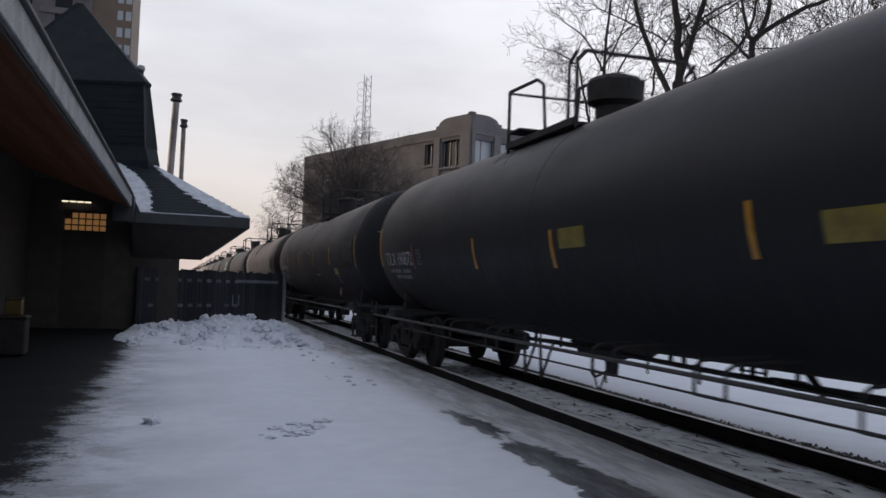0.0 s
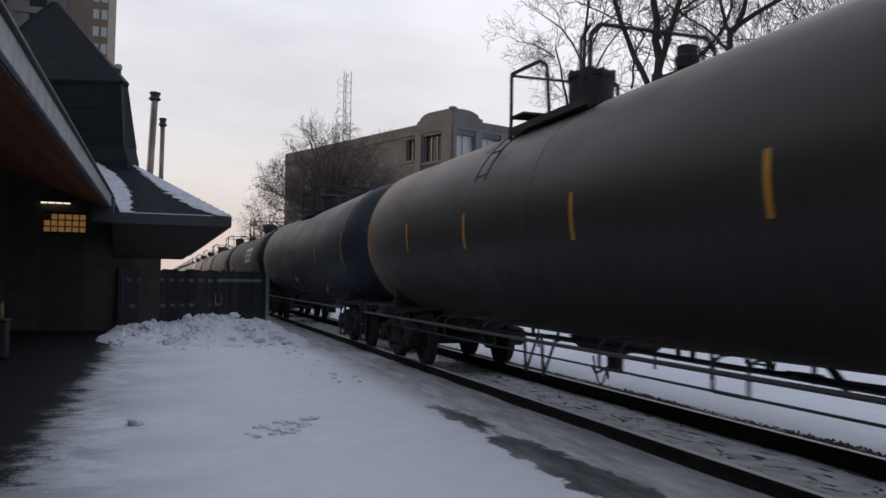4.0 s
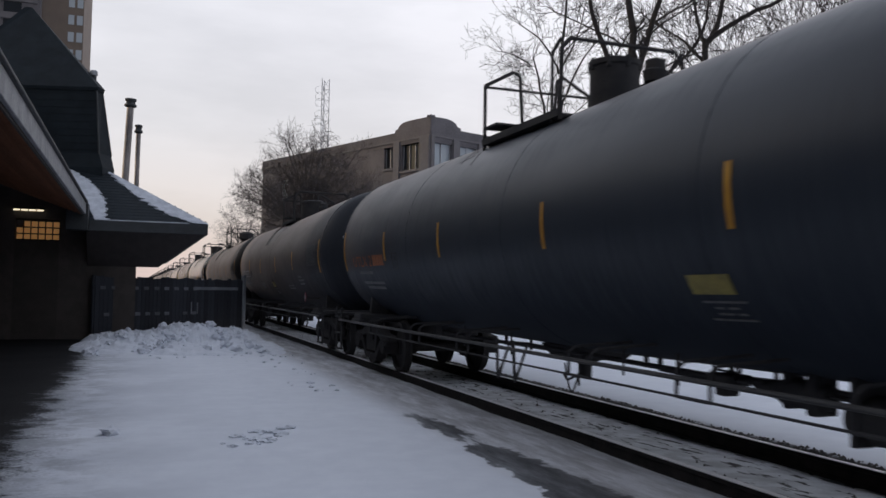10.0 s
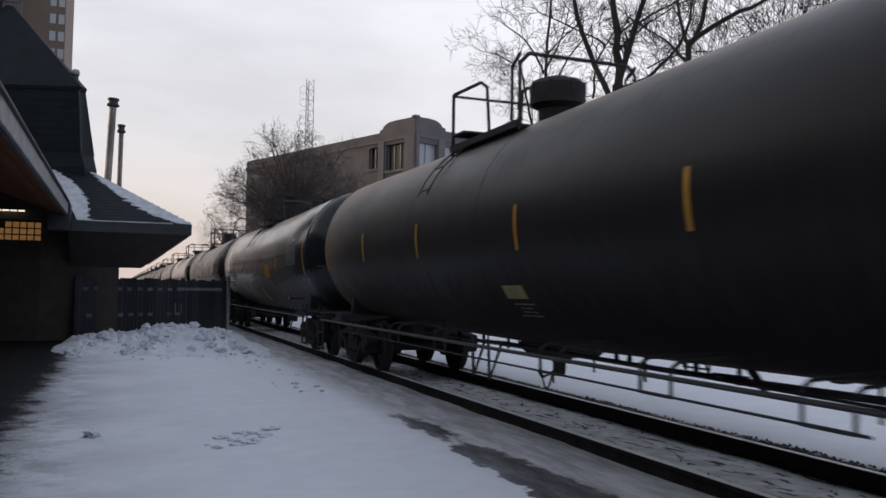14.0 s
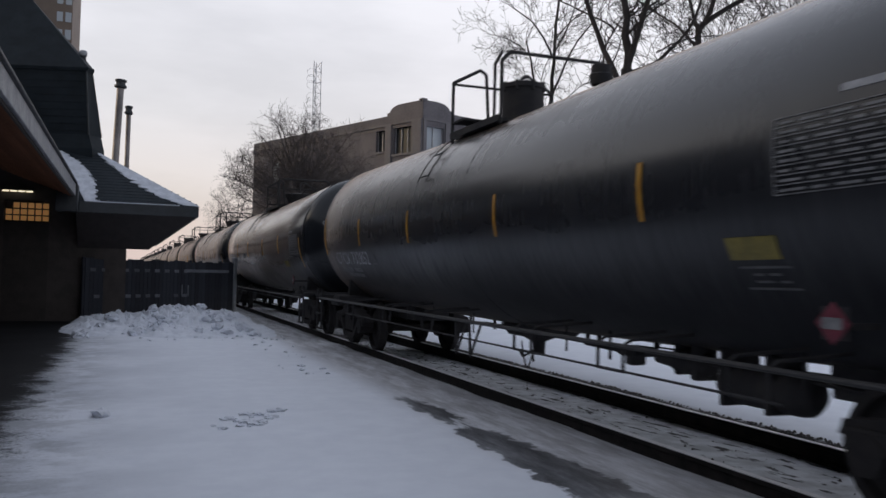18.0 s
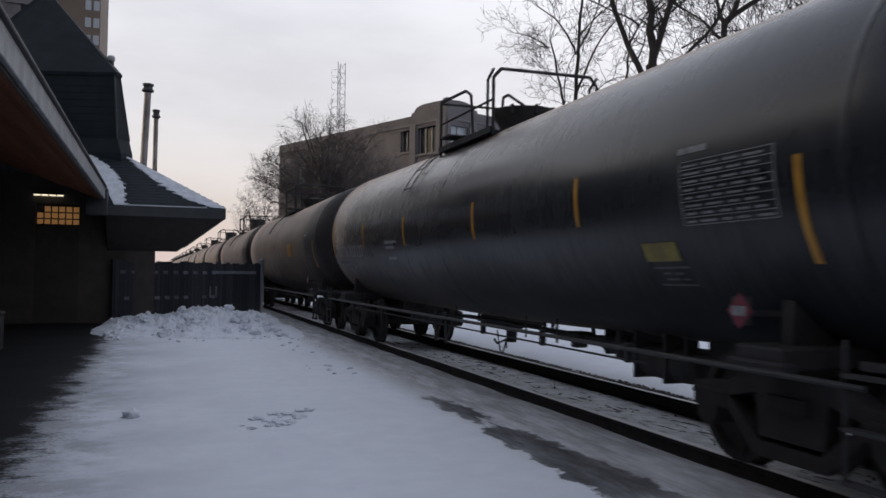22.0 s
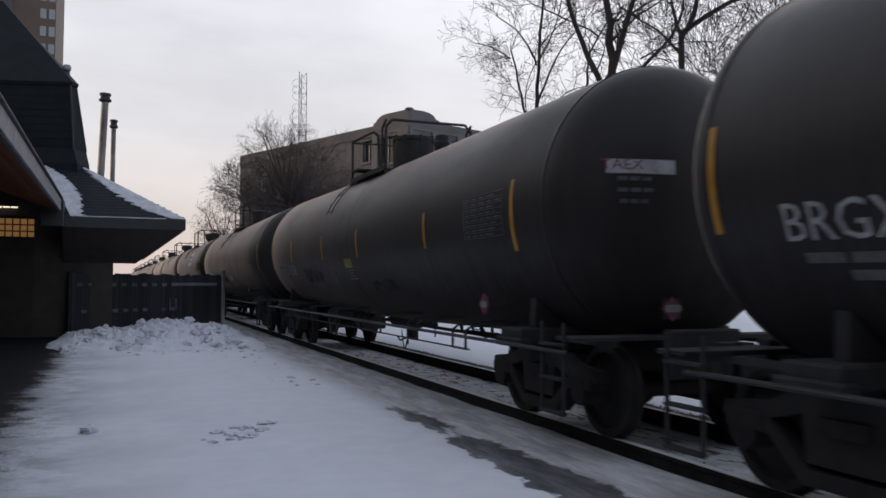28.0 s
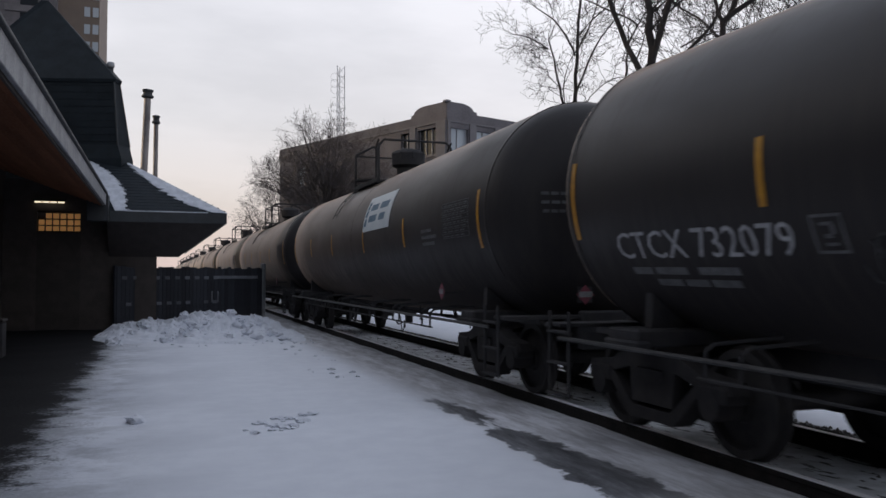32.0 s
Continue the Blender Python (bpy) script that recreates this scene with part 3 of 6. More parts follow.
roof = Mesh().add([(EAVE_X + 0.02, WING_Y - 0.05, RZ1), (TIP_X + 0.02, WING_Y - 0.05, RZ1), (RTX, RTY, RTZ), (-2.6, RTY, RTZ), (TIP_X + 0.02, 62, RZ1), (RTX, 62, RTZ)], [(0, 1, 2, 3), (1, 4, 5, 2)])
part("wing_roof", roof, M_SLATE, station, "dark slate hipped roof with drifted snow")


def roof_pt(u, v):
    """A point of the wing's front slope: u along from x=-1.9 at the eaves, v up the slope."""
    x = u
    y = WING_Y - 0.05 + (RTY - WING_Y + 0.05) * v
    z = RZ1 + (RTZ - RZ1) * v
    return (x, y, z)


def roof_snow(name, left, right, seed):
    """A thin drift on the slope between two wavering edges, ragged along the shingles."""
    m = Mesh()
    rows = 120
    for k in range(rows + 1):
        v = k / rows
        a = left(v)
        b = right(v)
        rag = 0.16 * noise.noise((seed, k * 0.21, 0)) + 0.13 * noise.noise((seed + 9, k * 0.83, 0))
        if name == "left":
            b = max(a + 0.01, b + rag)
        else:
            a = min(b - 0.01, a + rag)
        for off in (0.022, 0.0):
            m.v += [tuple(Vector(roof_pt(q, v)) + Vector((0, -off * 0.5, off))) for q in (a, b)]
        if k:
            o = 4 * k
            m.f += [(o - 4, o - 3, o + 1, o), (o - 4, o, o + 2, o - 2), (o - 3, o - 1, o + 3, o + 1)]
    m.f += [(0, 2, 3, 1)]
    return part("roof_snow", m, M_ROOFSNOW, station, "thin drift of snow on the slates")


roof_snow("left", lambda v: -1.13 - 0.85 * v, lambda v: -0.85 - 1.1 * v ** 2.6, 2.0)
roof_snow("right", lambda v: 1.85 - 2.75 * v ** 0.55, lambda v: 1.94 - 2.79 * v, 31.0)
part("roof_snow", Mesh().box(-0.9, 1.4, WING_Y - 0.06, WING_Y + 0.03, RZ1, RZ1 + 0.03, 0.01), M_ROOFSNOW, station, "line of snow along the gutter")
# slates of the front slope, in courses
pitch = math.degrees(math.atan2(RTZ - RZ1, RTY - WING_Y))
slate_me = Mesh().box(-0.108, 0.108, 0.0, 0.16, 0.002, 0.010).data("slate", M_SLATE)
for c in range(17):
    v = c / 17
    x = -1.3 - 1.0 * v + (0.11 if c % 2 else 0.0)
    while x < 1.84 - 2.79 * v:
        p_ = roof_pt(x, v)
        part("slate", slate_me, None, station, at=pose(x, p_[1], p_[2], pitch - 1.5 + rnd(-0.6, 0.6), 0, 0))
        x += 0.22

# corner tower, turned a little from the wing: slate-hung drum with a flared foot and a pyramid roof
def tower_plan(ax, ay, cx, cy, z):
    """The front corner, the narrow cut corner beside it, and the sides behind."""
    a, c = Vector((ax, ay)), Vector((cx, cy))
    b = a + Vector((-4.9, 1.48))
    return [(p.x, p.y, z) for p in (a, c, c + Vector((-0.55, 4.4)), b + Vector((1.1, 3.8)), b + Vector((-0.2, 0.6)), b)]


def frustum(lo, hi):
    n = len(lo)
    return Mesh().add(lo + hi, [(k, (k + 1) % n, n + (k + 1) % n, n + k) for k in range(n)] + [tuple(range(n))[::-1], tuple(range(n, 2 * n))])


L_FOOT, L_SKIRT, L_DRUM, L_TOP = tower_plan(-1.06, 27.35, -0.74, 27.95, 4.6), tower_plan(-1.07, 27.36, -0.75, 27.96, 5.2), tower_plan(-1.19, 27.52, -0.85, 28.05, 5.64), tower_plan(-1.32, 27.62, -1.17, 27.95, 7.62)
tower = thing("station_tower", "dark slate-hung corner tower with a steep pointed roof", "tower", pose(0, 0, 0))
part("foot", frustum(L_FOOT, L_SKIRT), M_SLATE, tower)
part("flared_skirt", frustum(L_SKIRT, L_DRUM), M_SLATE, tower, "flared foot of the slate hanging")
part("drum", frustum(L_DRUM, L_TOP), M_SLATE, tower, "slate-hung drum")
part("cornice", frustum(tower_plan(-1.29, 27.58, -1.13, 27.93, 7.6), tower_plan(-1.26, 27.55, -1.1, 27.91, 7.7)), M_SLATE, tower)
part("pointed_roof", frustum(tower_plan(-1.26, 27.55, -1.1, 27.91, 7.7), [(-3.6 + dx, 30.2 + dy, 10.7) for dx, dy in ((0.1, -0.1), (0.12, 0), (0.1, 0.1), (-0.1, 0.1), (-0.12, 0), (-0.1, -0.1))]), M_SLATE, tower, "steep slate roof")
for k in (0, 1, 5):
    part("corner_flashing", Mesh().tube(Vector(L_DRUM[k]), Vector(L_TOP[k]), 0.025, seg=6), M_EAVE, tower)
# courses of the slate hanging on the drum's front
for c in range(9):
    u = (c + 0.5) / 9
    p, q = Vector(L_DRUM[5]).lerp(Vector(L_TOP[5]), u), Vector(L_DRUM[0]).lerp(Vector(L_TOP[0]), u)
    part("slate_course", Mesh().tube(p, q, 0.014, seg=4), M_SLATE, tower)
cap = thing("roof_vent", "small pale metal roof vent", "vent", pose(-1.46, 28.2, 8.05))
part("collar", Mesh().lathe([(0.09, -0.4), (0.09, 0.14)], 14), M_EAVE, cap)
part("vent_cap", Mesh().lathe([(0.11, 0.13), (0.12, 0.15), (0.12, 0.26), (0.09, 0.3), (0.02, 0.31)], 14), M_GALV, cap, "pale metal cap", 50)


def flue(x, y, z0, z1, r, lean):
    ob = thing("steel_flue", "tall weathered steel flue pipe with a rain collar", "flue", pose(x, y, z0, 0, lean, 0), "steel flues")
    h = z1 - z0
    part("pipe", Mesh().lathe([(r, 0), (r, h)], 18), M_FLUE, ob, smooth=40)
    for k in range(1, 5):
        part("joint_band", Mesh().lathe([(r * 1.06, h * k / 5), (r * 1.06, h * k / 5 + 0.06)], 18), M_FLUE, ob, smooth=40)
    part("rain_collar", Mesh().lathe([(r, h - 0.12), (r * 1.75, h - 0.06), (r * 1.75, h), (r * 1.3, h + 0.06), (r * 1.3, h + 0.16), (r * 1.6, h + 0.18), (r * 1.6, h + 0.26), (r, h + 0.28)], 18), M_EAVE, ob, smooth=30)
    return ob


flue(-0.63, 38.0, 4.4, 9.35, 0.145, 2.0)
flue(-0.12, 38.6, 4.4, 8.35, 0.1, 0.3)

# ---- the fence across the platform's end ----
fence = thing("fence", "dark board fence with a gate across the platform end", "fence", pose(0, 0, 0))
FA, FB = Vector((-1.12, 26.45, 0)), Vector((3.56, 29.9, 0))
fdir = (FB - FA).normalized()
fang = math.degrees(math.atan2(fdir.y, fdir.x))
flen = (FB - FA).length
fm = pose(FA.x, FA.y, 0, 0, 0, fang)
part("end_post", Mesh().box(-0.07, 0.07, -0.07, 0.07, 0, 2.03, 0.015), M_GALV, fence, "pale galvanised gate post", at=fm @ pose(flen, 0, 0))
for k in range(5):
    part("post", Mesh().box(-0.05, 0.05, -0.05, 0.05, 0, 1.9, 0.01), M_FENCE, fence, at=fm @ pose(k * 1.3, 0.06, 0))
for z in (0.55, 1.42):
    part("fence_rail", Mesh().box(0, flen, 0.035, 0.075, z, z + 0.09, 0.008), M_FENCE, fence, at=fm)
part("top_band", Mesh().box(3.6, flen - 0.3, -0.05, -0.03, 1.5, 1.6), surface("weathered_grey_band", (0.24, 0.25, 0.27), (0.16, 0.17, 0.19), 0.7), fence, "weathered grey rail of the gate", at=fm)
board_me = Mesh().box(-0.071, 0.071, -0.02, 0.02, 0.05, 1.86, 0.006).data("board", M_FENCE)
for k in range(int(flen / 0.145)):
    part("board", board_me, None, fence, at=fm @ pose(0.08 + 0.145 * k, rnd(-0.004, 0.004), rnd(-0.03, 0.03)))
M_PALE = surface("pale_weathered_board", (0.2, 0.205, 0.225), (0.13, 0.135, 0.15), 0.7, vary=0.3)
tab_me = Mesh().box(-0.09, 0.09, -0.045, -0.024, -0.05, 0.05, 0.006).data("batten_end", M_PALE)
for k in range(10):
    part("batten_end", tab_me, None, fence, "pale weathered batten end", at=fm @ pose(0.25 + 0.38 * k, 0, 1.53))
    if k not in (2, 7):
        part("batten_end", tab_me, None, fence, "pale weathered batten end", at=fm @ pose(0.4 + 0.36 * k, 0, 0.74))
part("gate_bar", Mesh().box(3.75, 3.78, -0.06, -0.03, 0.72, 1.08, 0.004), M_GALV, fence, "pale latch bar", at=fm)
part("gate_bar", Mesh().box(3.5, 3.53, -0.06, -0.03, 0.72, 1.1, 0.004), M_GALV, fence, "pale latch bar", at=fm)

# ---- litter bin and notice by the station wall ----
lbin = thing("litter_bin", "dark square litter bin by the station wall", "litter bin", pose(-3.02, 17.9, 0))
part("bin_body", Mesh().box(-0.27, 0.27, -0.25, 0.25, 0.03, 0.72, 0.03), M_STEEL, lbin)
part("bin_lid", Mesh().box(-0.29, 0.29, -0.27, 0.27, 0.72, 0.78, 0.02), M_TIMBER, lbin)
box_ = thing("grit_box", "dull yellow box standing on the litter bin", "box", pose(-3.0, 17.9, 0.78))
part("box_body", Mesh().box(-0.15, 0.15, -0.12, 0.12, 0.0, 0.3, 0.02), surface("dull_yellow_plastic", (0.16, 0.11, 0.03), (0.11, 0.075, 0.025), 0.6), box_)
part("box_lid", Mesh().box(-0.16, 0.16, -0.13, 0.13, 0.3, 0.34, 0.01), surface("dull_brown_lid", (0.07, 0.05, 0.03), (0.05, 0.036, 0.022), 0.6), box_)

# ---- buildings beyond ----


CX, CY = 17.1, 49.1
facade = thing("stone_building", "three-storey grey stone block with curved parapets", "building", pose(CX, CY, 0))
B1, B2 = 90 + 20.5, 90 - 69.5  # bearings of the two walls seen, from +x
m1, m2 = pose(0, 0, 0, 0, 0, B1), pose(0, 0, 0, 0, 0, B2)
LEN1, LEN2, HB = 21.6, 26.0, 11.6


def parapet(length, hump, h0, rise):
    """The wall's upper outline: half of the round-shouldered gable that turns the corner, then the level wall top."""
    pts = [(0, h0 - 0.9), (length, h0 - 0.9), (length, h0), (hump, h0), (hump, h0 + 0.28 * rise)]
    for k in range(9):
        a = radians(90 * k / 8)
        pts.append((hump - 0.3 - 1.15 * (1 - math.cos(a)), h0 + rise * (0.34 + 0.66 * math.sin(a))))
    pts += [(0.35, h0 + rise * 0.97), (0, h0 + rise * 0.97)]
    return pts


def wall_with_windows(name, m, length, wins, sign, label):
    """A storeyed wall with its windows set back in real openings. sign: the side (y) that faces out."""
    xs = sorted({0.0, length, *[w[0] for w in wins], *[w[1] for w in wins]})
    zs = sorted({0.0, HB - 0.2, *[w[2] for w in wins], *[w[3] for w in wins]})
    ms = Mesh()
    for a, b in zip(xs, xs[1:]):
        for c, d in zip(zs, zs[1:]):
            mx, mz = (a + b) / 2, (c + d) / 2
            if any(w[0] < mx < w[1] and w[2] < mz < w[3] for w in wins):
                continue
            ms.box(a, b, min(0, -0.35 * sign), max(0, -0.35 * sign), c, d)
    wall = part(name, ms, M_CONCRETE, facade, label, at=m)
    for x0, x1, z0, z1, pale in wins:
        fr = part("window", Mesh().box(x0, x1, -0.28 * sign - 0.03, -0.28 * sign + 0.03, z0, z1), M_BLIND if pale else M_GLASS, wall, "pale blinds behind glass" if pale else "dark glass")
        nb = 3 if x1 - x0 > 1.6 else 2
        for k in range(nb + 1):
            xx = x0 + (x1 - x0) * k / nb
            part("mullion", Mesh().box(max(x0, xx - 0.025), min(x1, xx + 0.025), -0.2 * sign - 0.03, -0.2 * sign + 0.03, z0, z1), M_MAST, fr)
        part("sill", Mesh().box(x0 - 0.1, x1 + 0.1, min(0, 0.12 * sign), max(0, 0.12 * sign), z0 - 0.15, z0), M_CORNICE, wall)
    return wall


wins1 = []
for z in (1.9, 5.6, 9.35):
    wins1 += [(1.07, 2.95, z, z + 1.7, False), (3.85, 4.85, z + 0.3, z + 1.7, False), (13.4, 14.4, z - 0.8, z + 0.8, False), (17.5, 18.6, z - 0.8, z + 0.8, True)]
wall_with_windows("north_wall", m1, LEN1, wins1, 1, "long grey stone side wall")
wins2 = []
for z in (1.9, 5.6, 9.35):
    wins2 += [(0.24 + 2.2 * q, 1.78 + 2.2 * q, z, z + 1.6, q < 4) for q in range(7)]
wall_with_windows("front_wall", m2, LEN2, wins2, -1, "grey stone front with wide windows")
part("parapet", Mesh().prism(parapet(LEN1, 3.65, HB + 0.35, 0.62), -0.4, 0.03, "y"), M_CONCRETE, facade, "curved stone parapet", at=m1)
part("parapet", Mesh().prism(parapet(LEN2, 2.5, HB + 0.35, 0.62), -0.03, 0.4, "y"), M_CONCRETE, facade, "curved stone parapet", at=m2)
part("cornice", Mesh().box(0, LEN1, 0.03, 0.12, HB - 0.32, HB - 0.2), M_CORNICE, facade, at=m1)
part("cornice", Mesh().box(0, LEN2, -0.12, -0.03, HB - 0.32, HB - 0.2), M_CORNICE, facade, at=m2)
for mm, ss, places in ((m1, 1, ((0.0, 0.95), (3.08, 3.7))), (m2, -1, ((0.0, 0.2), (1.84, 2.38), (4.04, 4.58), (6.24, 6.78)))):
    for xx, x2 in places:
        part("pier", Mesh().box(xx, x2, min(0, 0.14 * ss), max(0, 0.14 * ss), 0, HB - 0.32), M_CORNICE, facade, at=mm)
part("corner_block", Mesh().box(-0.2, 0.2, -0.2, 0.2, HB + 0.9, HB + 1.02, 0.03), M_CORNICE, facade, at=m1)
part("roof", Mesh().add([tuple(m1 @ Vector((0, -0.3, HB))), tuple(m1 @ Vector((LEN1, -0.3, HB))), tuple(m1 @ Vector((LEN1, -0.3, HB)) + m2 @ Vector((LEN2, 0, 0))), tuple(m2 @ Vector((LEN2, 0.3, HB)))], [(0, 1, 2, 3)]), M_EAVE, facade)
back = Mesh()
q1, q2 = m1 @ Vector((LEN1, 0, 0)), m2 @ Vector((LEN2, 0, 0))
back.add([tuple(q1), tuple(q1 + q2), tuple(q1 + q2 + Vector((0, 0, HB))), tuple(q1 + Vector((0, 0, HB)))], [(0, 1, 2, 3)])
back.add([tuple(q2), tuple(q1 + q2), tuple(q1 + q2 + Vector((0, 0, HB))), tuple(q2 + Vector((0, 0, HB)))], [(0, 1, 2, 3)])
part("rear_wall", back, M_CONCRETE, facade)

# brick apartment tower
block = thing("apartment_tower", "tall brown brick apartment tower with pale windows", "apartment block", pose(-9.6, 150, 0))
part("brick_core", Mesh().box(-9.5, 0, 0, 22, 0, 58), M_BRICKFAR, block, "brown brick wall")
part("balcony_bay", Mesh().box(-22, -6.4, -1.5, 20, 0, 56), M_CONCRETE, block, "pale concrete balcony bay")
wl_me = Mesh().box(-0.45, 0.45, -0.08, 0.02, 0, 1.6).data("window", M_BLIND)
wg_me = Mesh().box(-1.3, 1.3, -0.08, 0.02, 0, 1.7).data("window", M_GLASS)
par_me = Mesh().box(-3.6, 3.6, -0.25, 0.0, 0, 1.05).data("balcony_parapet", M_CORNICE)
for k in range(19):
    z = 1.2 + 2.9 * k
    for xx, me in ((-0.6, wl_me), (-1.9, wl_me)):
        part("window", me, None, block, at=pose(xx, 0, z))
    part("balcony_parapet", par_me, None, block, at=pose(-10.5, -1.5, z - 0.6))
    part("window", wg_me, None, block, at=pose(-10.5, -1.5, z + 0.5))
    part("window", wg_me, None, block, at=pose(-16.5, -1.5, z + 0.5))

# lattice mast
MX, MY, MH = 24.6, 117.0, 31.5
mast = thing("lattice_mast", "slender pale lattice mast with antenna hoops", "mast", pose(MX, MY, 0))
for k in range(3):
    a = radians(90 + 120 * k)
    part("leg", Mesh().tube((0.75 * math.cos(a), 0.75 * math.sin(a), 0), (0.6 * math.cos(a), 0.6 * math.sin(a), MH), 0.05, seg=6), M_MAST, mast)
lat = Mesh()
for k in range(21):
    z = 1.5 * k
    for i in range(3):
        a, b = radians(90 + 120 * i), radians(210 + 120 * i)
        p, q = Vector((0.68 * math.cos(a), 0.68 * math.sin(a), z)), Vector((0.68 * math.cos(b), 0.68 * math.sin(b), z + 1.5))
        lat.tube(p, q, 0.027, seg=5)
        lat.tube(p, (0.68 * math.cos(b), 0.68 * math.sin(b), z), 0.027, seg=5)
part("lacing", lat, M_MAST, mast)
for z in (24.5, 28.0):
    hoop = Mesh()
    for ring in range(3):
        for k in range(12):
            a, b = 2 * math.pi * k / 12, 2 * math.pi * (k + 1) / 12
            hoop.tube((-0.9 + 0.6 * math.cos(a), -0.4, z + ring * 0.9 + 0.6 * math.sin(a)), (-0.9 + 0.6 * math.cos(b), -0.4, z + ring * 0.9 + 0.6 * math.sin(b)), 0.022, seg=5)
    part("antenna_hoops", hoop, M_MAST, mast)

# ---- bare trees ----


def tree(x, y, height, spread, trunk_r, seed, depth=7, fork=0.4, label="bare leafless winter tree with fine twigs", up=0.1, droop=0.0, first=3, thin=0.009):
    """Grows a forking skeleton, then scales it to the height and skins it: trunk and crown."""
    rng = random.Random(seed)
    bits = []

    def grow(p, d, length, r, level):
        steps = 4 if level < 3 else 3 if level < 5 else 2
        q, rr = p, r
        side = []
        for k in range(steps):
            d = (d + Vector((rng.gauss(0, 1), rng.gauss(0, 1), rng.gauss(0.1, 0.8))) * (0.16 if level else 0.05)).normalized()
            n2 = q + d * (length / steps)
            r2 = rr * (0.95 if level == 0 else 0.92)
            bits.append((q, n2, rr, r2, level))
            q, rr = n2, r2
            side.append((q.copy(), rr))
        if level >= depth:
            return
        n = first if level == 0 else rng.choice((2, 2, 3))
        ang0 = rng.uniform(0, 6.28)
        for k in range(n):
            a = ang0 + 2 * math.pi * k / n + rng.uniform(-0.5, 0.5)
            o = d.orthogonal().normalized()
            side_v = math.cos(a) * o + math.sin(a) * d.cross(o)
            tilt = rng.uniform(0.3, 0.8) * spread
            nd = (d * math.cos(tilt) + side_v * math.sin(tilt) + Vector((0, 0, up - droop * level))).normalized()
            grow(q, nd, length * (rng.uniform(0.7, 0.95) if level else 0.62), rr * rng.uniform(0.55, 0.85), level + 1)
        if level >= 1:
            for bp, br in side[:-1]:
                if rng.random() < 0.6:
                    a = rng.uniform(0, 6.28)
                    o = d.orthogonal().normalized()
                    nd = (d * 0.7 + (math.cos(a) * o + math.sin(a) * d.cross(o)) * rng.uniform(0.6, 1.1)).normalized()
                    grow(bp, nd, length * rng.uniform(0.4, 0.7), br * 0.45, min(depth, level + 2))

    grow(Vector((0, 0, -0.1)), Vector((rng.uniform(-0.05, 0.05), rng.uniform(-0.05, 0.05), 1)).normalized(), fork, trunk_r, 0)
    k = height / max(b[1].z for b in bits)
    root = thing("bare_tree", label, "tree", pose(x, y, 0), "bare trees")
    trunk, crown = Mesh(), Mesh()
    for p, q, r0, r1, level in bits:
        (trunk if level == 0 else crown).tube(p * k, q * k, max(thin, r0), max(thin, r1), 10 if level == 0 else 7 if level < 3 else 4 if level < 5 else 3, caps=False)
    part("trunk", trunk, M_BARK, root, smooth=60)
    part("crown", crown, M_BARK, root, "bare forking branches and fine twigs", smooth=60)
    return root


def at_bearing(az, dist):
    return dist * math.sin(radians(az)), dist * math.cos(radians(az))


def sprout(bits, rng, p, d, length, r, level, depth):
    """Forking twigs from a place on a limb: crooked, wide-angled, thinning outwards."""
    q, rr = p, r
    for k in range(3):
        d = (d + Vector((rng.gauss(0, 1), rng.gauss(0, 1), rng.gauss(0.1, 0.8))) * 0.24).normalized()
        n2 = q + d * (length / 3)
        bits.append((q, n2, rr, rr * 0.86))
        q, rr = n2, rr * 0.86
        if level < depth and rng.random() < 0.6:
            o = d.orthogonal().normalized()
            a = rng.uniform(0, 6.28)
            nd = (d * 0.7 + (math.cos(a) * o + math.sin(a) * d.cross(o)) * rng.uniform(0.7, 1.2)).normalized()
            sprout(bits, rng, q, nd, length * rng.uniform(0.5, 0.85), rr * 0.6, level + 1, depth)
    if level < depth:
        for k in range(2):
            o = d.orthogonal().normalized()
            a = rng.uniform(0, 6.28)
            nd = (d + (math.cos(a) * o + math.sin(a) * d.cross(o)) * rng.uniform(0.45, 0.9)).normalized()
            sprout(bits, rng, q, nd, length * rng.uniform(0.55, 0.85), rr * 0.72, level + 1, depth)


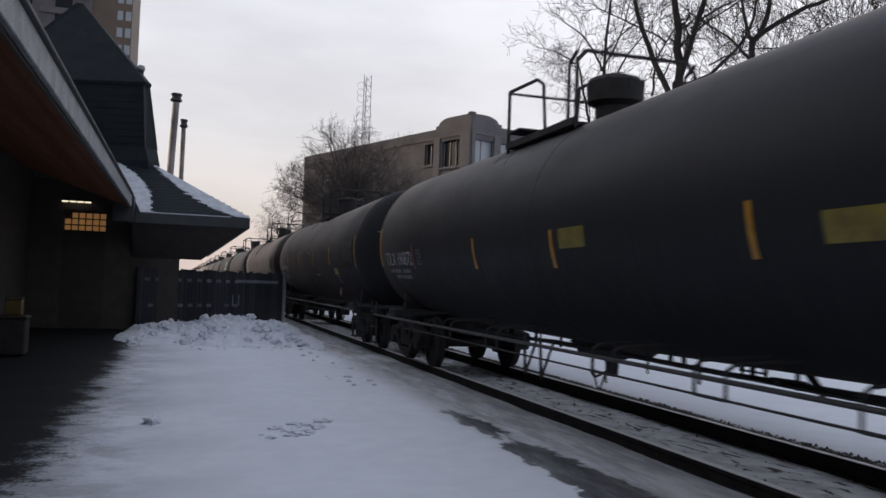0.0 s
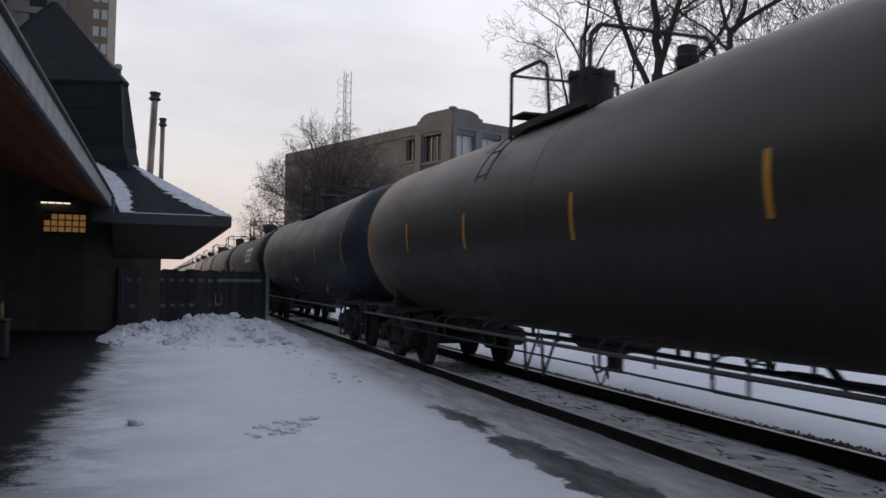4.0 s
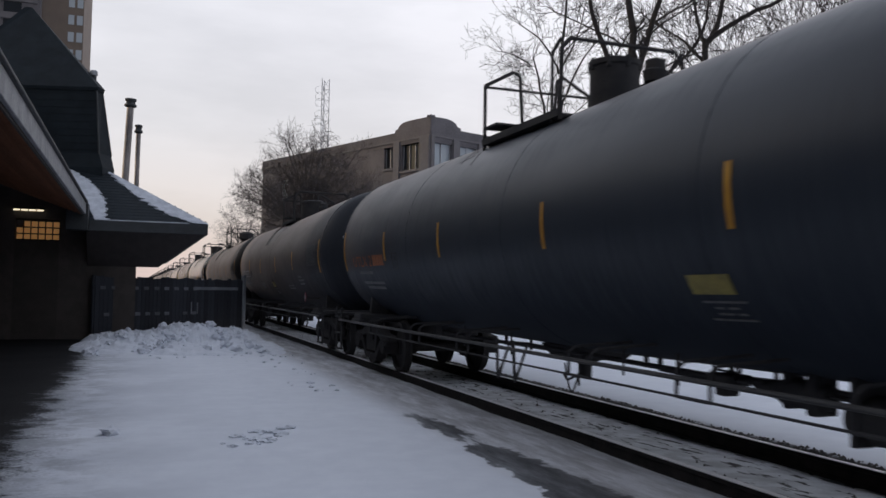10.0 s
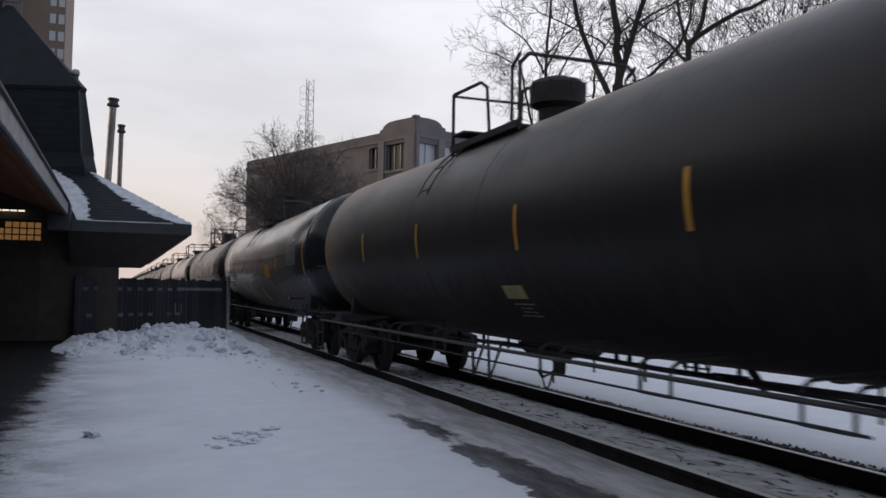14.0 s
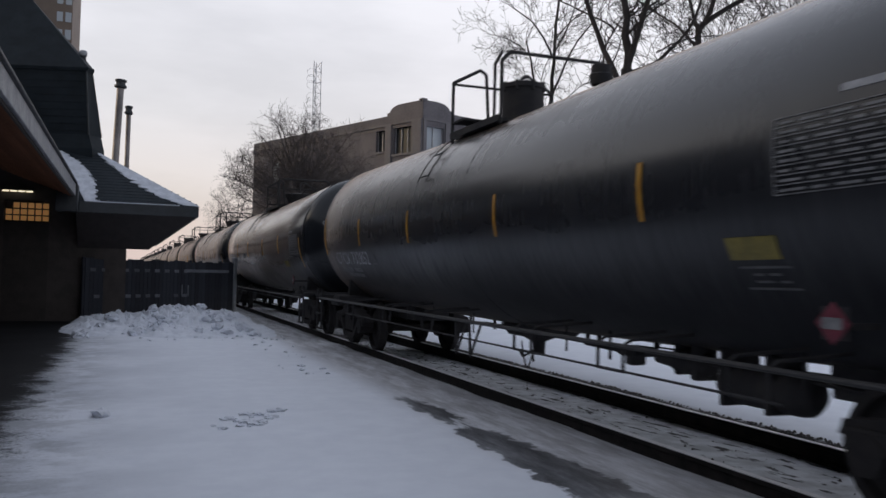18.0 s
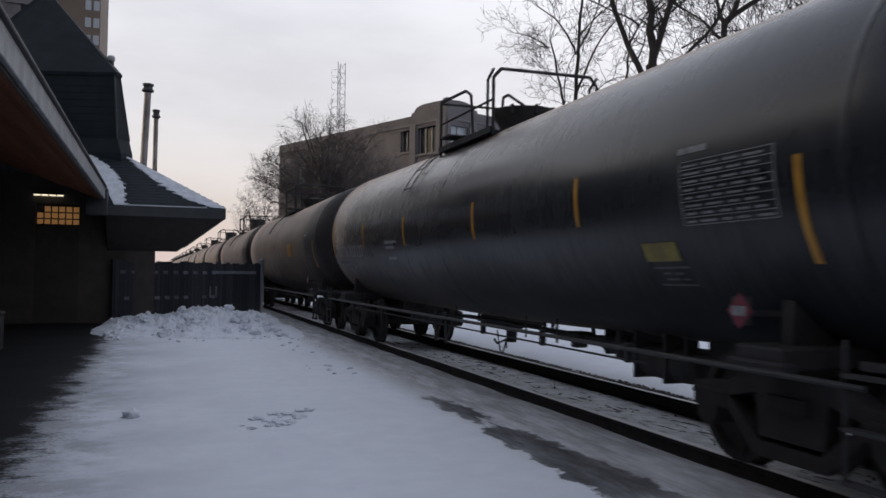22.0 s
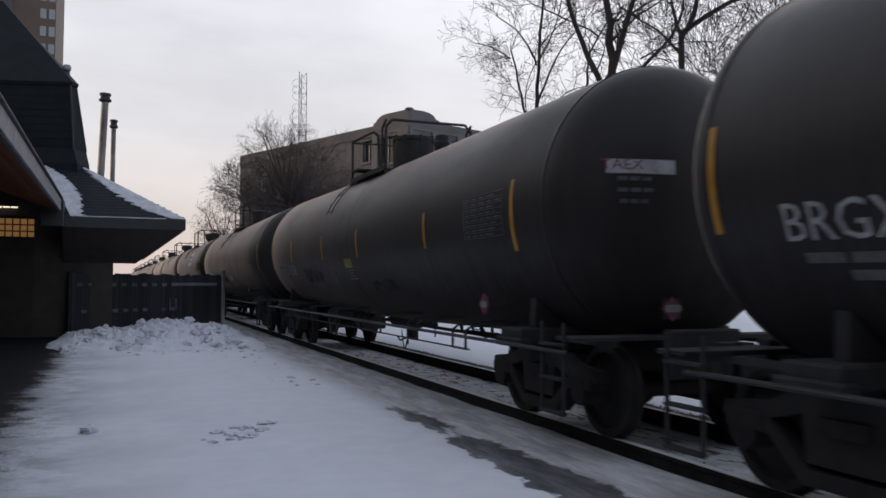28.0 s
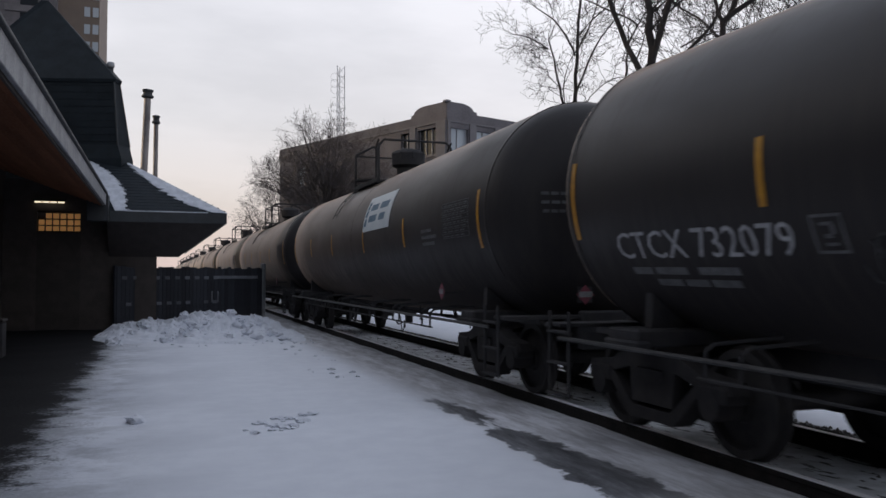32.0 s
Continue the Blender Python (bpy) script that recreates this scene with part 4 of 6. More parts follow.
def limbed_tree(bearing, dist, trunks, limbs, seed, label, dense=1, reach=1.0, bark=None):
    """A tree by its trunks (offset, height, foot and top radius) and main limbs: offset and height of the fork,
    lean at its start and its end (degrees to the right of upright), length, radius, lean away from the line."""
    rng = random.Random(seed)
    x, y = at_bearing(bearing, dist)
    right = Vector((math.cos(radians(bearing)), -math.sin(radians(bearing)), 0))
    away = Vector((math.sin(radians(bearing)), math.cos(radians(bearing)), 0))
    up = Vector((0, 0, 1))
    root = thing("bare_tree", label, "tree", pose(x, y, 0), "bare trees")
    for off0, off1, h, r0, r1 in trunks:
        m = Mesh()
        q, rr = right * off0 - up * 0.1, r0
        for k in range(8):
            u = (k + 1) / 8
            n2 = right * (off0 + (off1 - off0) * u + rng.uniform(-0.04, 0.04) * (k < 7)) + up * h * u
            m.tube(q, n2, rr, r0 + (r1 - r0) * u, 10, caps=False)
            q, rr = n2, r0 + (r1 - r0) * u
        part("trunk", m, bark or M_BARK, root, smooth=60)
    for off, h, a0, a1, length, r, deep in limbs:
        m, bits = Mesh(), []
        q, rr = right * off + up * h, r
        n = 9
        for k in range(n):
            a = radians(a0 + (a1 - a0) * k / (n - 1) + rng.gauss(0, 5))
            d = (right * math.sin(a) + up * math.cos(a) + away * (deep + rng.gauss(0, 0.12))).normalized()
            n2 = q + d * (length / n)
            m.tube(q, n2, rr, rr * 0.93, 8, caps=False)
            q, rr = n2, rr * 0.93
            for _ in range(dense):
                if rng.random() < 0.8:
                    o = d.orthogonal().normalized()
                    b = rng.uniform(0, 6.28)
                    nd = (d * 0.7 + (math.cos(b) * o + math.sin(b) * d.cross(o)) * rng.uniform(0.6, 1.1)).normalized()
                    sprout(bits, rng, q, nd, reach * rng.uniform(0.4, 0.95), max(0.014, rr * 0.3), 0, 2)
        for _ in range(3):
            nd = (d + Vector((rng.gauss(0, 0.4), rng.gauss(0, 0.4), rng.gauss(0.05, 0.3)))).normalized()
            sprout(bits, rng, q, nd, rng.uniform(0.5, 0.9), rr * 0.5, 0, 2)
        limb = part("limb", m, bark or M_BARK, root, smooth=60)
        tw = Mesh()
        for p, e, b0, b1 in bits:
            tw.tube(p, e, max(0.006, b0), max(0.006, b1), 4 if b0 > 0.02 else 3, caps=False)
        tagged(part("fine_twig", tw, bark or M_BARK, limb), kind="stuff")
    return root


limbed_tree(27.98, 33, ((0.0, 0.0, 8.5, 0.13, 0.1), (-0.25, -0.2, 7.7, 0.09, 0.07)),
            ((0.0, 8.4, 0, 4, 5.2, 0.085, 0.1), (-0.2, 7.6, -18, -13, 3.4, 0.06, -0.1), (-1.05, 10.6, -45, -84, 1.6, 0.034, 0.1), (-0.95, 10.4, -50, -80, 0.7, 0.015, -0.1),
             (0.0, 10.3, -20, -55, 2.7, 0.045, 0.2), (0.05, 8.8, 20, 42, 3.4, 0.05, -0.15), (0.05, 10.4, 28, 14, 3.0, 0.042, 0.2), (0.42, 7.9, 4, 88, 2.5, 0.026, 0.1),
             (0.1, 11.0, 40, 65, 2.2, 0.03, -0.3), (-0.5, 8.8, -25, -40, 1.0, 0.02, 0.3), (-0.4, 8.4, -5, 30, 2.2, 0.022, -0.3)),
            5, "bare leafless tree with two leaning stems", 1, 0.95)
limbed_tree(33.05, 27, ((0.0, 0.0, 8.3, 0.25, 0.18), (-0.35, -0.3, 8.0, 0.15, 0.11)),
            ((0.0, 8.2, -8, -3, 5.6, 0.14, 0.1), (-0.25, 7.9, -25, -19, 5.2, 0.1, -0.15), (0.05, 8.5, 15, 22, 5.2, 0.11, -0.1), (0.15, 8.2, 64, 6, 4.2, 0.07, 0.1),
             (-0.8, 7.9, 0, 28, 2.8, 0.042, 0.2), (0.0, 9.4, 40, 60, 3.2, 0.04, 0.3), (-0.4, 9.6, -50, -62, 2.6, 0.036, 0.2), (0.35, 10.0, 55, 75, 3.4, 0.04, -0.2), (0.9, 8.8, 70, 95, 2.4, 0.028, -0.1)),
            11, "large bare leafless tree with three heavy limbs", 2, 0.95)
limbed_tree(37.65, 29, ((0.0, 0.0, 10.2, 0.15, 0.1),),
            ((0.0, 10.0, 32, -12, 3.4, 0.1, 0.1), (0.02, 10.1, 58, 72, 4.2, 0.095, -0.1), (0.0, 9.4, -40, -60, 3.0, 0.05, 0.2), (0.0, 10.0, -15, 5, 4.0, 0.06, 0.3)),
            23, "slender bare leafless tree with forked limbs")
tree(*at_bearing(43.5, 34), 15.5, 0.7, 0.2, 31, 8, 0.8)
tree(*at_bearing(52.0, 30), 15.0, 0.7, 0.22, 37, 7, 0.8)


def bushy_limbs(n, fork, reach, rise, seed):
    """Limbs for a round-headed tree: lean, length and depth spread over the crown."""
    rng = random.Random(seed)
    out = []
    for k in range(n):
        a = -86 + 164 * (k + rng.uniform(0.1, 0.9)) / n
        c = math.cos(radians(a))
        out.append((rng.uniform(-0.1, 0.1), fork + rng.uniform(-1.0, 1.0) * (0.5 + 0.5 * c), a, a * rng.uniform(0.75, 1.0), (reach + rise * c) * rng.uniform(0.75, 1.0), rng.uniform(0.025, 0.06), rng.uniform(-0.7, 0.7)))
    return tuple(out)


limbed_tree(11.0, 51, ((0.0, 0.0, 6.2, 0.22, 0.14),), bushy_limbs(56, 5.45, 4.35, 0.0, 8), 83, "bushy bare tree before the stone building", 2, 0.95, M_HAZEBARK)
limbed_tree(6.7, 80, ((0.0, 0.0, 5.0, 0.18, 0.1),), bushy_limbs(13, 5.0, 1.9, 1.6, 4), 73, "small bare tree beside the line", 2, 0.8, M_HAZEBARK)


# ---- the train: tank cars, built once and copied ----
R_TANK, Z_END, Z_MID, HALF = 1.47, 2.355, 2.285, 7.695
BOGIE_Y, COUPLE_Y, HEAD = 6.83, 8.85, 0.62
CACHE = {}


def axis_z(y):
    """The tank's two halves slope down a little towards its middle."""
    return Z_END - (Z_END - Z_MID) * max(0.0, 1 - abs(y) / HALF)


def cached(key, make):
    if key not in CACHE:
        CACHE[key] = make()
    return CACHE[key]


def shell_mesh(mat, nose=0.0):
    """The tank; nose: by how much its front end is shorter."""
    prof, front = [], HALF - nose
    for k in range(9):
        a = radians(90 * k / 8)
        prof.append((max(0.02, R_TANK * math.sin(a) ** 0.85), -front - HEAD * math.cos(a)))
    n = 8
    prof += [(R_TANK, -front + (front + HALF) * k / n) for k in range(1, n)]
    for k in range(9):
        a = radians(90 - 90 * k / 8)
        prof.append((max(0.02, R_TANK * math.sin(a) ** 0.85), HALF + HEAD * math.cos(a)))
    return Mesh().lathe(prof, 56, "y", bend=axis_z).data("shell", mat, 35)


def band_mesh(mat, y, w=0.04, proud=0.004):
    return Mesh().lathe([(R_TANK - 0.01, y - w), (R_TANK + proud, y - w * 0.8), (R_TANK + proud, y + w * 0.8), (R_TANK - 0.01, y + w)], 48, "y", bend=axis_z).data("weld_band", mat, 30)


def on_shell(y, a, proud=0.006):
    """A place on the shell: y along the car, a degrees up from the near side's middle height."""
    r = R_TANK + proud
    return Vector((-r * math.cos(radians(a)), y, axis_z(y) + r * math.sin(radians(a))))


def decal(y0, y1, a0, a1, proud=0.006, ny=4, na=6, slant=0.0):
    """A thin curved patch lying on the shell."""
    m = Mesh()
    for layer in (proud, 0.0):
        m.v += [tuple(on_shell(y0 + (y1 - y0) * i / ny + slant * j / na, a0 + (a1 - a0) * j / na, layer)) for j in range(na + 1) for i in range(ny + 1)]
    w, half = ny + 1, (ny + 1) * (na + 1)
    for j in range(na):
        for i in range(ny):
            q = (j * w + i, j * w + i + 1, (j + 1) * w + i + 1, (j + 1) * w + i)
            m.f.append(q)
    rim = [i for i in range(w)] + [j * w + ny for j in range(1, na + 1)] + [na * w + i for i in range(ny - 1, -1, -1)] + [j * w for j in range(na - 1, 0, -1)]
    for a, b in zip(rim, rim[1:] + rim[:1]):
        m.f.append((a, b, half + b, half + a))
    return m


def lettering(text, height, y_start, a_mid, mat, width=None, word=None):
    """Words in the built-in font, bent round the shell. They run from the car's rear towards its front."""
    cu = bpy.data.curves.new("lettering", "FONT")
    cu.body, cu.size, cu.resolution_u, cu.extrude = text, 1.0, 2, 0.0
    ob = bpy.data.objects.new("lettering", cu)
    me = bpy.data.meshes.new_from_object(ob)
    xs = [v.co.x for v in me.vertices]
    wide = max(xs) - min(xs)
    k = height / 0.72
    kx = (width / wide) if width else k
    if word is not None:
        head = bpy.data.curves.new("lettering_head", "FONT")
        head.body, head.size = text.split()[0] + " ", 1.0
        probe = bpy.data.objects.new("lettering_head", head)
        first = bpy.data.meshes.new_from_object(probe)
        cut = max(v.co.x for v in first.vertices) + 0.08
        bpy.data.objects.remove(probe)
        bpy.data.curves.remove(head)
        bpy.data.meshes.remove(first)
        bm = bmesh.new()
        bm.from_mesh(me)
        bmesh.ops.delete(bm, geom=[v for v in bm.verts if (v.co.x > cut) != (word == 1)], context="VERTS")
        bm.to_mesh(me)
        bm.free()
    x0 = min(xs)
    for v in me.vertices:
        p = on_shell(y_start - (v.co.x - x0) * kx, a_mid + math.degrees((v.co.y * k - height / 2) / R_TANK), 0.007)
        v.co = p
    me.materials.clear()
    me.materials.append(mat)
    bpy.data.objects.remove(ob)
    bpy.data.curves.remove(cu)
    me.name = "lettering"
    return me


def bars(y_start, rows, mat, a_top, row_h=0.11, gap=0.05):
    """Lines of small print as bars: rows of lengths."""
    m = Mesh()
    for k, pieces in enumerate(rows):
        y = y_start
        a1 = a_top - math.degrees(k * (row_h + gap) / R_TANK)
        a0 = a1 - math.degrees(row_h / R_TANK)
        for length in pieces:
            if length > 0:
                d = decal(y, y - length, a0, a1, ny=2, na=2)
                m.add(d.v, d.f)
            y -= abs(length) + 0.05
    return m.data("small_print", mat)


def data_panel(y0, w, a_top, h, mat):
    """The white-ruled table of figures near the car's front end."""
    m = Mesh()
    rows = 8
    for k in range(rows + 1):
        a = a_top - math.degrees(h * k / rows / R_TANK)
        d = decal(y0, y0 - w, a - 0.14, a + 0.14, ny=2, na=1)
        m.add(d.v, d.f)
        if k < rows:
            y = y0 - 0.05
            while y > y0 - w + 0.2:
                ln = random.uniform(0.08, 0.22)
                d = decal(y, y - ln, a - 1.75, a - 1.05, ny=1, na=1)
                m.add(d.v, d.f)
                y -= ln + 0.06
    for y in (y0, y0 - w):
        d = decal(y + 0.006, y - 0.006, a_top - math.degrees(h / R_TANK), a_top, ny=1, na=4)
        m.add(d.v, d.f)
    return m.data("data_panel", mat)


def emblem(y, a, s=0.27, line=0.02, mat=None):
    """A square outline with a small hook inside."""
    m = Mesh()
    da, dl = math.degrees(s / R_TANK), math.degrees(line / R_TANK)
    for y0, y1, a0, a1 in ((y, y - s, a - dl, a), (y, y - s, a - da, a - da + dl), (y, y - line, a - da + dl, a - dl), (y - s + line, y - s, a - da + dl, a - dl),
                           (y - 0.08, y - 0.18, a - 0.28 * da, a - 0.2 * da), (y - 0.16, y - 0.19, a - 0.5 * da, a - 0.28 * da), (y - 0.1, y - 0.16, a - 0.6 * da, a - 0.5 * da), (y - 0.09, y - 0.19, a - 0.8 * da, a - 0.72 * da)):
        d = decal(y0, y1, a0, a1, ny=1, na=2)
        m.add(d.v, d.f)
    return m.data("emblem", mat or M_DULLWHITE)


def wheelset():
    m = Mesh()
    for s in (-1, 1):
        prof = [(0.02, s * 0.70), (0.13, s * 0.695), (0.14, s * 0.71), (0.36, s * 0.735), (0.375, s * 0.69), (0.485, s * 0.685), (0.488, s * 0.72), (0.458, s * 0.735), (0.452, s * 0.82), (0.38, s * 0.825), (0.36, s * 0.765), (0.16, s * 0.785), (0.15, s * 0.84), (0.02, s * 0.845)]
        m.lathe(prof, 28, "x")
    m.tube((-0.72, 0, 0), (0.72, 0, 0), 0.085, seg=12)
    for s in (-1, 1):
        m.tube((s * 0.84, 0, 0), (s * 1.1, 0, 0), 0.08, seg=12)
        for k in range(3):
            a = radians(120 * k)
            m.tube((s * 1.1, 0.05 * math.cos(a), 0.05 * math.sin(a)), (s * 1.125, 0.05 * math.cos(a), 0.05 * math.sin(a)), 0.018, seg=6)
    return m.data("wheelset", M_WHEEL, 30)


def side_frame():
    m = Mesh()
    top = [(-1.14, 0.56), (-1.10, 0.66), (-0.7, 0.70), (-0.42, 0.80), (0.42, 0.80), (0.7, 0.70), (1.10, 0.66), (1.14, 0.56)]
    low = [(1.02, 0.56), (0.72, 0.57), (0.36, 0.66), (0.33, 0.34), (-0.33, 0.34), (-0.36, 0.66), (-0.72, 0.57), (-1.02, 0.56)]
    m.prism(top + low, -0.09, 0.09, "x")
    m.prism([(-0.80, 0.60), (-0.68, 0.60), (-0.30, 0.30), (0.30, 0.30), (0.68, 0.60), (0.80, 0.60), (0.36, 0.19), (-0.36, 0.19)], -0.1, 0.1, "x")
    for s in (-1, 1):
        m.box(-0.12, 0.12, s * 0.89 - 0.2, s * 0.89 + 0.2, 0.47, 0.62, 0.02)
        m.tube((-0.13, s * 0.89, 0.458), (0.14, s * 0.89, 0.458), 0.13, seg=14)
    return m.data("side_frame", M_BOGIE, 30)


def springs():
    m = Mesh()
    for i in (-1, 0, 1):
        for k in range(7):
            z = 0.345 + 0.033 * k
            m.lathe([(0.05, z), (0.078, z + 0.006), (0.078, z + 0.02), (0.05, z + 0.026)], 12, "z", (0, 0.19 * i, 0))
    return m.data("spring_nest", M_BOGIE, 30)


def truck_bolster():
    m = Mesh().prism([(-1.12, 0.55), (1.12, 0.55), (1.12, 0.66), (0.5, 0.78), (-0.5, 0.78), (-1.12, 0.66)], -0.2, 0.2, "y")
    m.lathe([(0.2, 0.76), (0.2, 0.86)], 20)
    for s in (-1, 1):
        m.box(-0.8, 0.8, s * 0.36 - 0.04, s * 0.36 + 0.04, 0.36, 0.44, 0.01)
        for q in (-0.745, 0.745):
            m.box(q - 0.05, q + 0.05, s * 0.36 - 0.05, s * 0.36 + 0.06, 0.33, 0.58, 0.015)
    return m.data("truck_bolster", M_BOGIE)


def stub_sill(s):
    """Centre sill, bolster web, striker and draft gear at one end; s: +1 rear, -1 front."""
    m = Mesh()
    m.box(-0.34, 0.34, min(s * 4.9, s * 8.35), max(s * 4.9, s * 8.35), 0.64, 0.98, 0.02)
    m.box(-1.38, 1.38, s * BOGIE_Y - 0.25, s * BOGIE_Y + 0.25, 0.88, 1.04, 0.02)
    m.box(-0.42, 0.42, min(s * 8.2, s * 8.36), max(s * 8.2, s * 8.36), 0.6, 1.08, 0.02)
    return m.data("stub_sill", M_STEEL)


def side_bearing(s, k):
    return Mesh().box(k * 1.35 - 0.07, k * 1.35 + 0.07, s * BOGIE_Y - 0.3, s * BOGIE_Y + 0.3, 0.84, 0.94, 0.02).data("side_bearing", M_STEEL)


def bolster_web(s, k):
    return Mesh().prism([(k * 0.34, 1.0), (k * 1.12, 1.0), (k * 1.1, 1.36), (k * 0.8, 1.12), (k * 0.34, 0.92)], s * BOGIE_Y - 0.06, s * BOGIE_Y + 0.06, "y").data("bolster_web", M_STEEL)


def coupler(s):
    m = Mesh()
    m.box(-0.09, 0.09, min(s * 8.3, s * 8.66), max(s * 8.3, s * 8.66), 0.72, 0.92, 0.02)
    m.prism([(-0.17, s * 8.62), (0.17, s * 8.62), (0.19, s * 8.80), (0.05, s * 8.84), (0.02, s * 8.74), (-0.12, s * 8.83), (-0.19, s * 8.78)], 0.66, 0.98, "z")
    m.pipe([(0.25, s * 8.34, 0.7), (0.3, s * 8.55, 0.42), (0.22, s * 8.8, 0.36)], 0.025, 6)
    return m.data("coupler", M_STEEL, 30)


def end_platform(s):
    m = Mesh()
    m.box(-1.45, 1.45, min(s * 7.95, s * 8.3), max(s * 7.95, s * 8.3), 0.98, 1.02, 0.006)
    for k in (-1, 1):
        m.box(k * 1.0 - 0.03, k * 1.0 + 0.03, min(s * 7.4, s * 8.28), max(s * 7.4, s * 8.28), 0.92, 0.98)
    return m.data("end_platform", M_STEEL)


def end_handrail(s):
    """A bar across the tank's end, on two standoffs."""
    m = Mesh()
    y = s * (HALF + HEAD + 0.06)
    m.pipe([(-1.25, s * (HALF + 0.2), 2.02), (-1.15, y, 2.02), (1.15, y, 2.02), (1.25, s * (HALF + 0.2), 2.02)], 0.018, 6)
    return m.data("end_handrail", M_STEEL, 40)


def corner_ladder(s, k):
    """Steps hung from the corner of the car."""
    m = Mesh()
    x = k * 1.47
    for dy in (0.0, 0.42):
        m.tube((x, s * (7.72 + dy), 1.15), (x, s * (7.72 + dy), 0.28), 0.02, seg=6)
    for z in (0.3, 0.62, 0.94):
        m.box(x - 0.04, x + 0.04, min(s * 7.72, s * 8.14), max(s * 7.72, s * 8.14), z - 0.012, z + 0.012)
    return m.data("step_ladder", M_STEEL)


def side_rail(k, z):
    """Long handrail pipe low along the side."""
    return Mesh().tube((k * 1.49, -7.9, z), (k * 1.49, 7.9, z), 0.021, seg=8).data("side_handrail", M_WORN, 40)


def lower_rod(k, z):
    return Mesh().tube((k * 1.47, -5.6, z), (k * 1.47, 5.6, z), 0.012, seg=6).data("lower_rod", M_STEEL, 40)


def rail_bracket(k):
    """A U-shaped strap bent out from the shell, carrying the handrail and the lower rod."""
    m = Mesh()
    m.pipe([(k * 0.76, 0.2, 1.04), (k * 1.4, 0.2, 1.0), (k * 1.475, 0.2, 0.95), (k * 1.475, 0.2, 0.735), (k * 1.475, -0.2, 0.735), (k * 1.475, -0.2, 0.95), (k * 1.4, -0.2, 1.0), (k * 0.76, -0.2, 1.04)], 0.016, 6)
    return m.data("rail_bracket", M_STEEL)


def brake_pipe():
    """The train's brake pipe, running along below the belly on short hangers."""
    m = Mesh().pipe([(-0.3, 6.2, 0.8), (-0.3, 2.4, 0.77), (-0.3, 1.6, 0.79), (-0.3, -2.2, 0.76), (-0.3, -6.2, 0.8)], 0.028, 8)
    for y in (5.2, 3.6, 2.3, -1.25, -1.5, -2.6, -4.9):
        m.box(-0.32, -0.28, y - 0.018, y + 0.018, 0.74, 1.0)
    m.tube((-0.3, -3.27, 0.93), (-0.3, -3.5, 0.72), 0.035, seg=6)
    return m.data("brake_pipe", M_STEEL, 40)


def rear_gear():
    """Levers and a slack adjuster slung behind the rear truck."""
    m = Mesh().box(-0.4, -0.2, 3.75, 4.05, 0.56, 0.7, 0.02).box(-0.36, -0.24, 4.1, 5.0, 0.6, 0.72, 0.02)
    m.lathe([(0.01, 3.3), (0.06, 3.32), (0.06, 3.75), (0.01, 3.78)], 12, "y", (-0.3, 0, 0.63))
    m.box(-0.33, -0.27, 4.2, 4.26, 0.54, 0.98).box(-0.33, -0.27, 4.62, 4.67, 0.56, 0.98)
    return m.data("slack_adjuster", M_STEEL, 35)


def rod_clamp(k):
    """A short clamp between the handrail and the rod close under it."""
    return Mesh().box(k * 1.475 - 0.03, k * 1.475 + 0.03, -0.03, 0.03, 0.76, 0.93, 0.008).data("rod_clamp", M_STEEL)


def roof_ladder(k):
    """Two thin stiles from the roof platform over the shoulder of the shell."""
    m = Mesh()
    for dy in (-0.19, 0.19):
        m.pipe([(k * (R_TANK + 0.06) * math.cos(radians(a)), dy, Z_MID + (R_TANK + 0.06) * math.sin(radians(a))) for a in range(58, 21, -9)], 0.009, 5)
    return m.data("roof_ladder", M_STEEL, 50)


def foot_stile(k):
    """One post of the foot step below the handrail, with the brace that runs down to its foot."""
    return Mesh().tube((k * 1.46, 0.04, 0.97), (k * 1.5, -0.1, 0.53), 0.018, seg=6).tube((k * 1.44, -0.28, 0.95), (k * 1.5, -0.1, 0.53), 0.016, seg=6).data("foot_stile", M_STEEL, 50)


def deck(span, k):
    """Deck beside the fittings: a tray with turned-up edges, one of two strips."""
    z = 3.62
    y0, y1 = span
    a, b = 0.41, 0.88
    outline = [(a, z + 0.03), (a, z - 0.06), (b, z - 0.06), (b, z + 0.03), (b - 0.02, z + 0.03), (b - 0.02, z - 0.02), (a + 0.02, z - 0.02), (a + 0.02, z + 0.03)]
    return Mesh().prism([(k * u, w) for u, w in outline], y0, y1, "y").data("deck", M_STEEL)


def deck_leg(k, y):
    zz = axis_z(y) + math.sqrt(R_TANK ** 2 - 0.7 ** 2) - 0.06
    return Mesh().box(k * 0.7 - 0.04, k * 0.7 + 0.04, y - 0.03, y + 0.03, zz, 3.6).data("deck_leg", M_STEEL)


def cross_deck(y):
    return Mesh().box(-0.87, 0.87, y - 0.22, y + 0.22, 3.78, 3.81).data("cross_deck", M_STEEL)


SPAN = {0: (0.1, 2.3), 1: (-0.3, 1.95), 2: (-0.6, 1.72), 3: (-0.3, 1.95)}


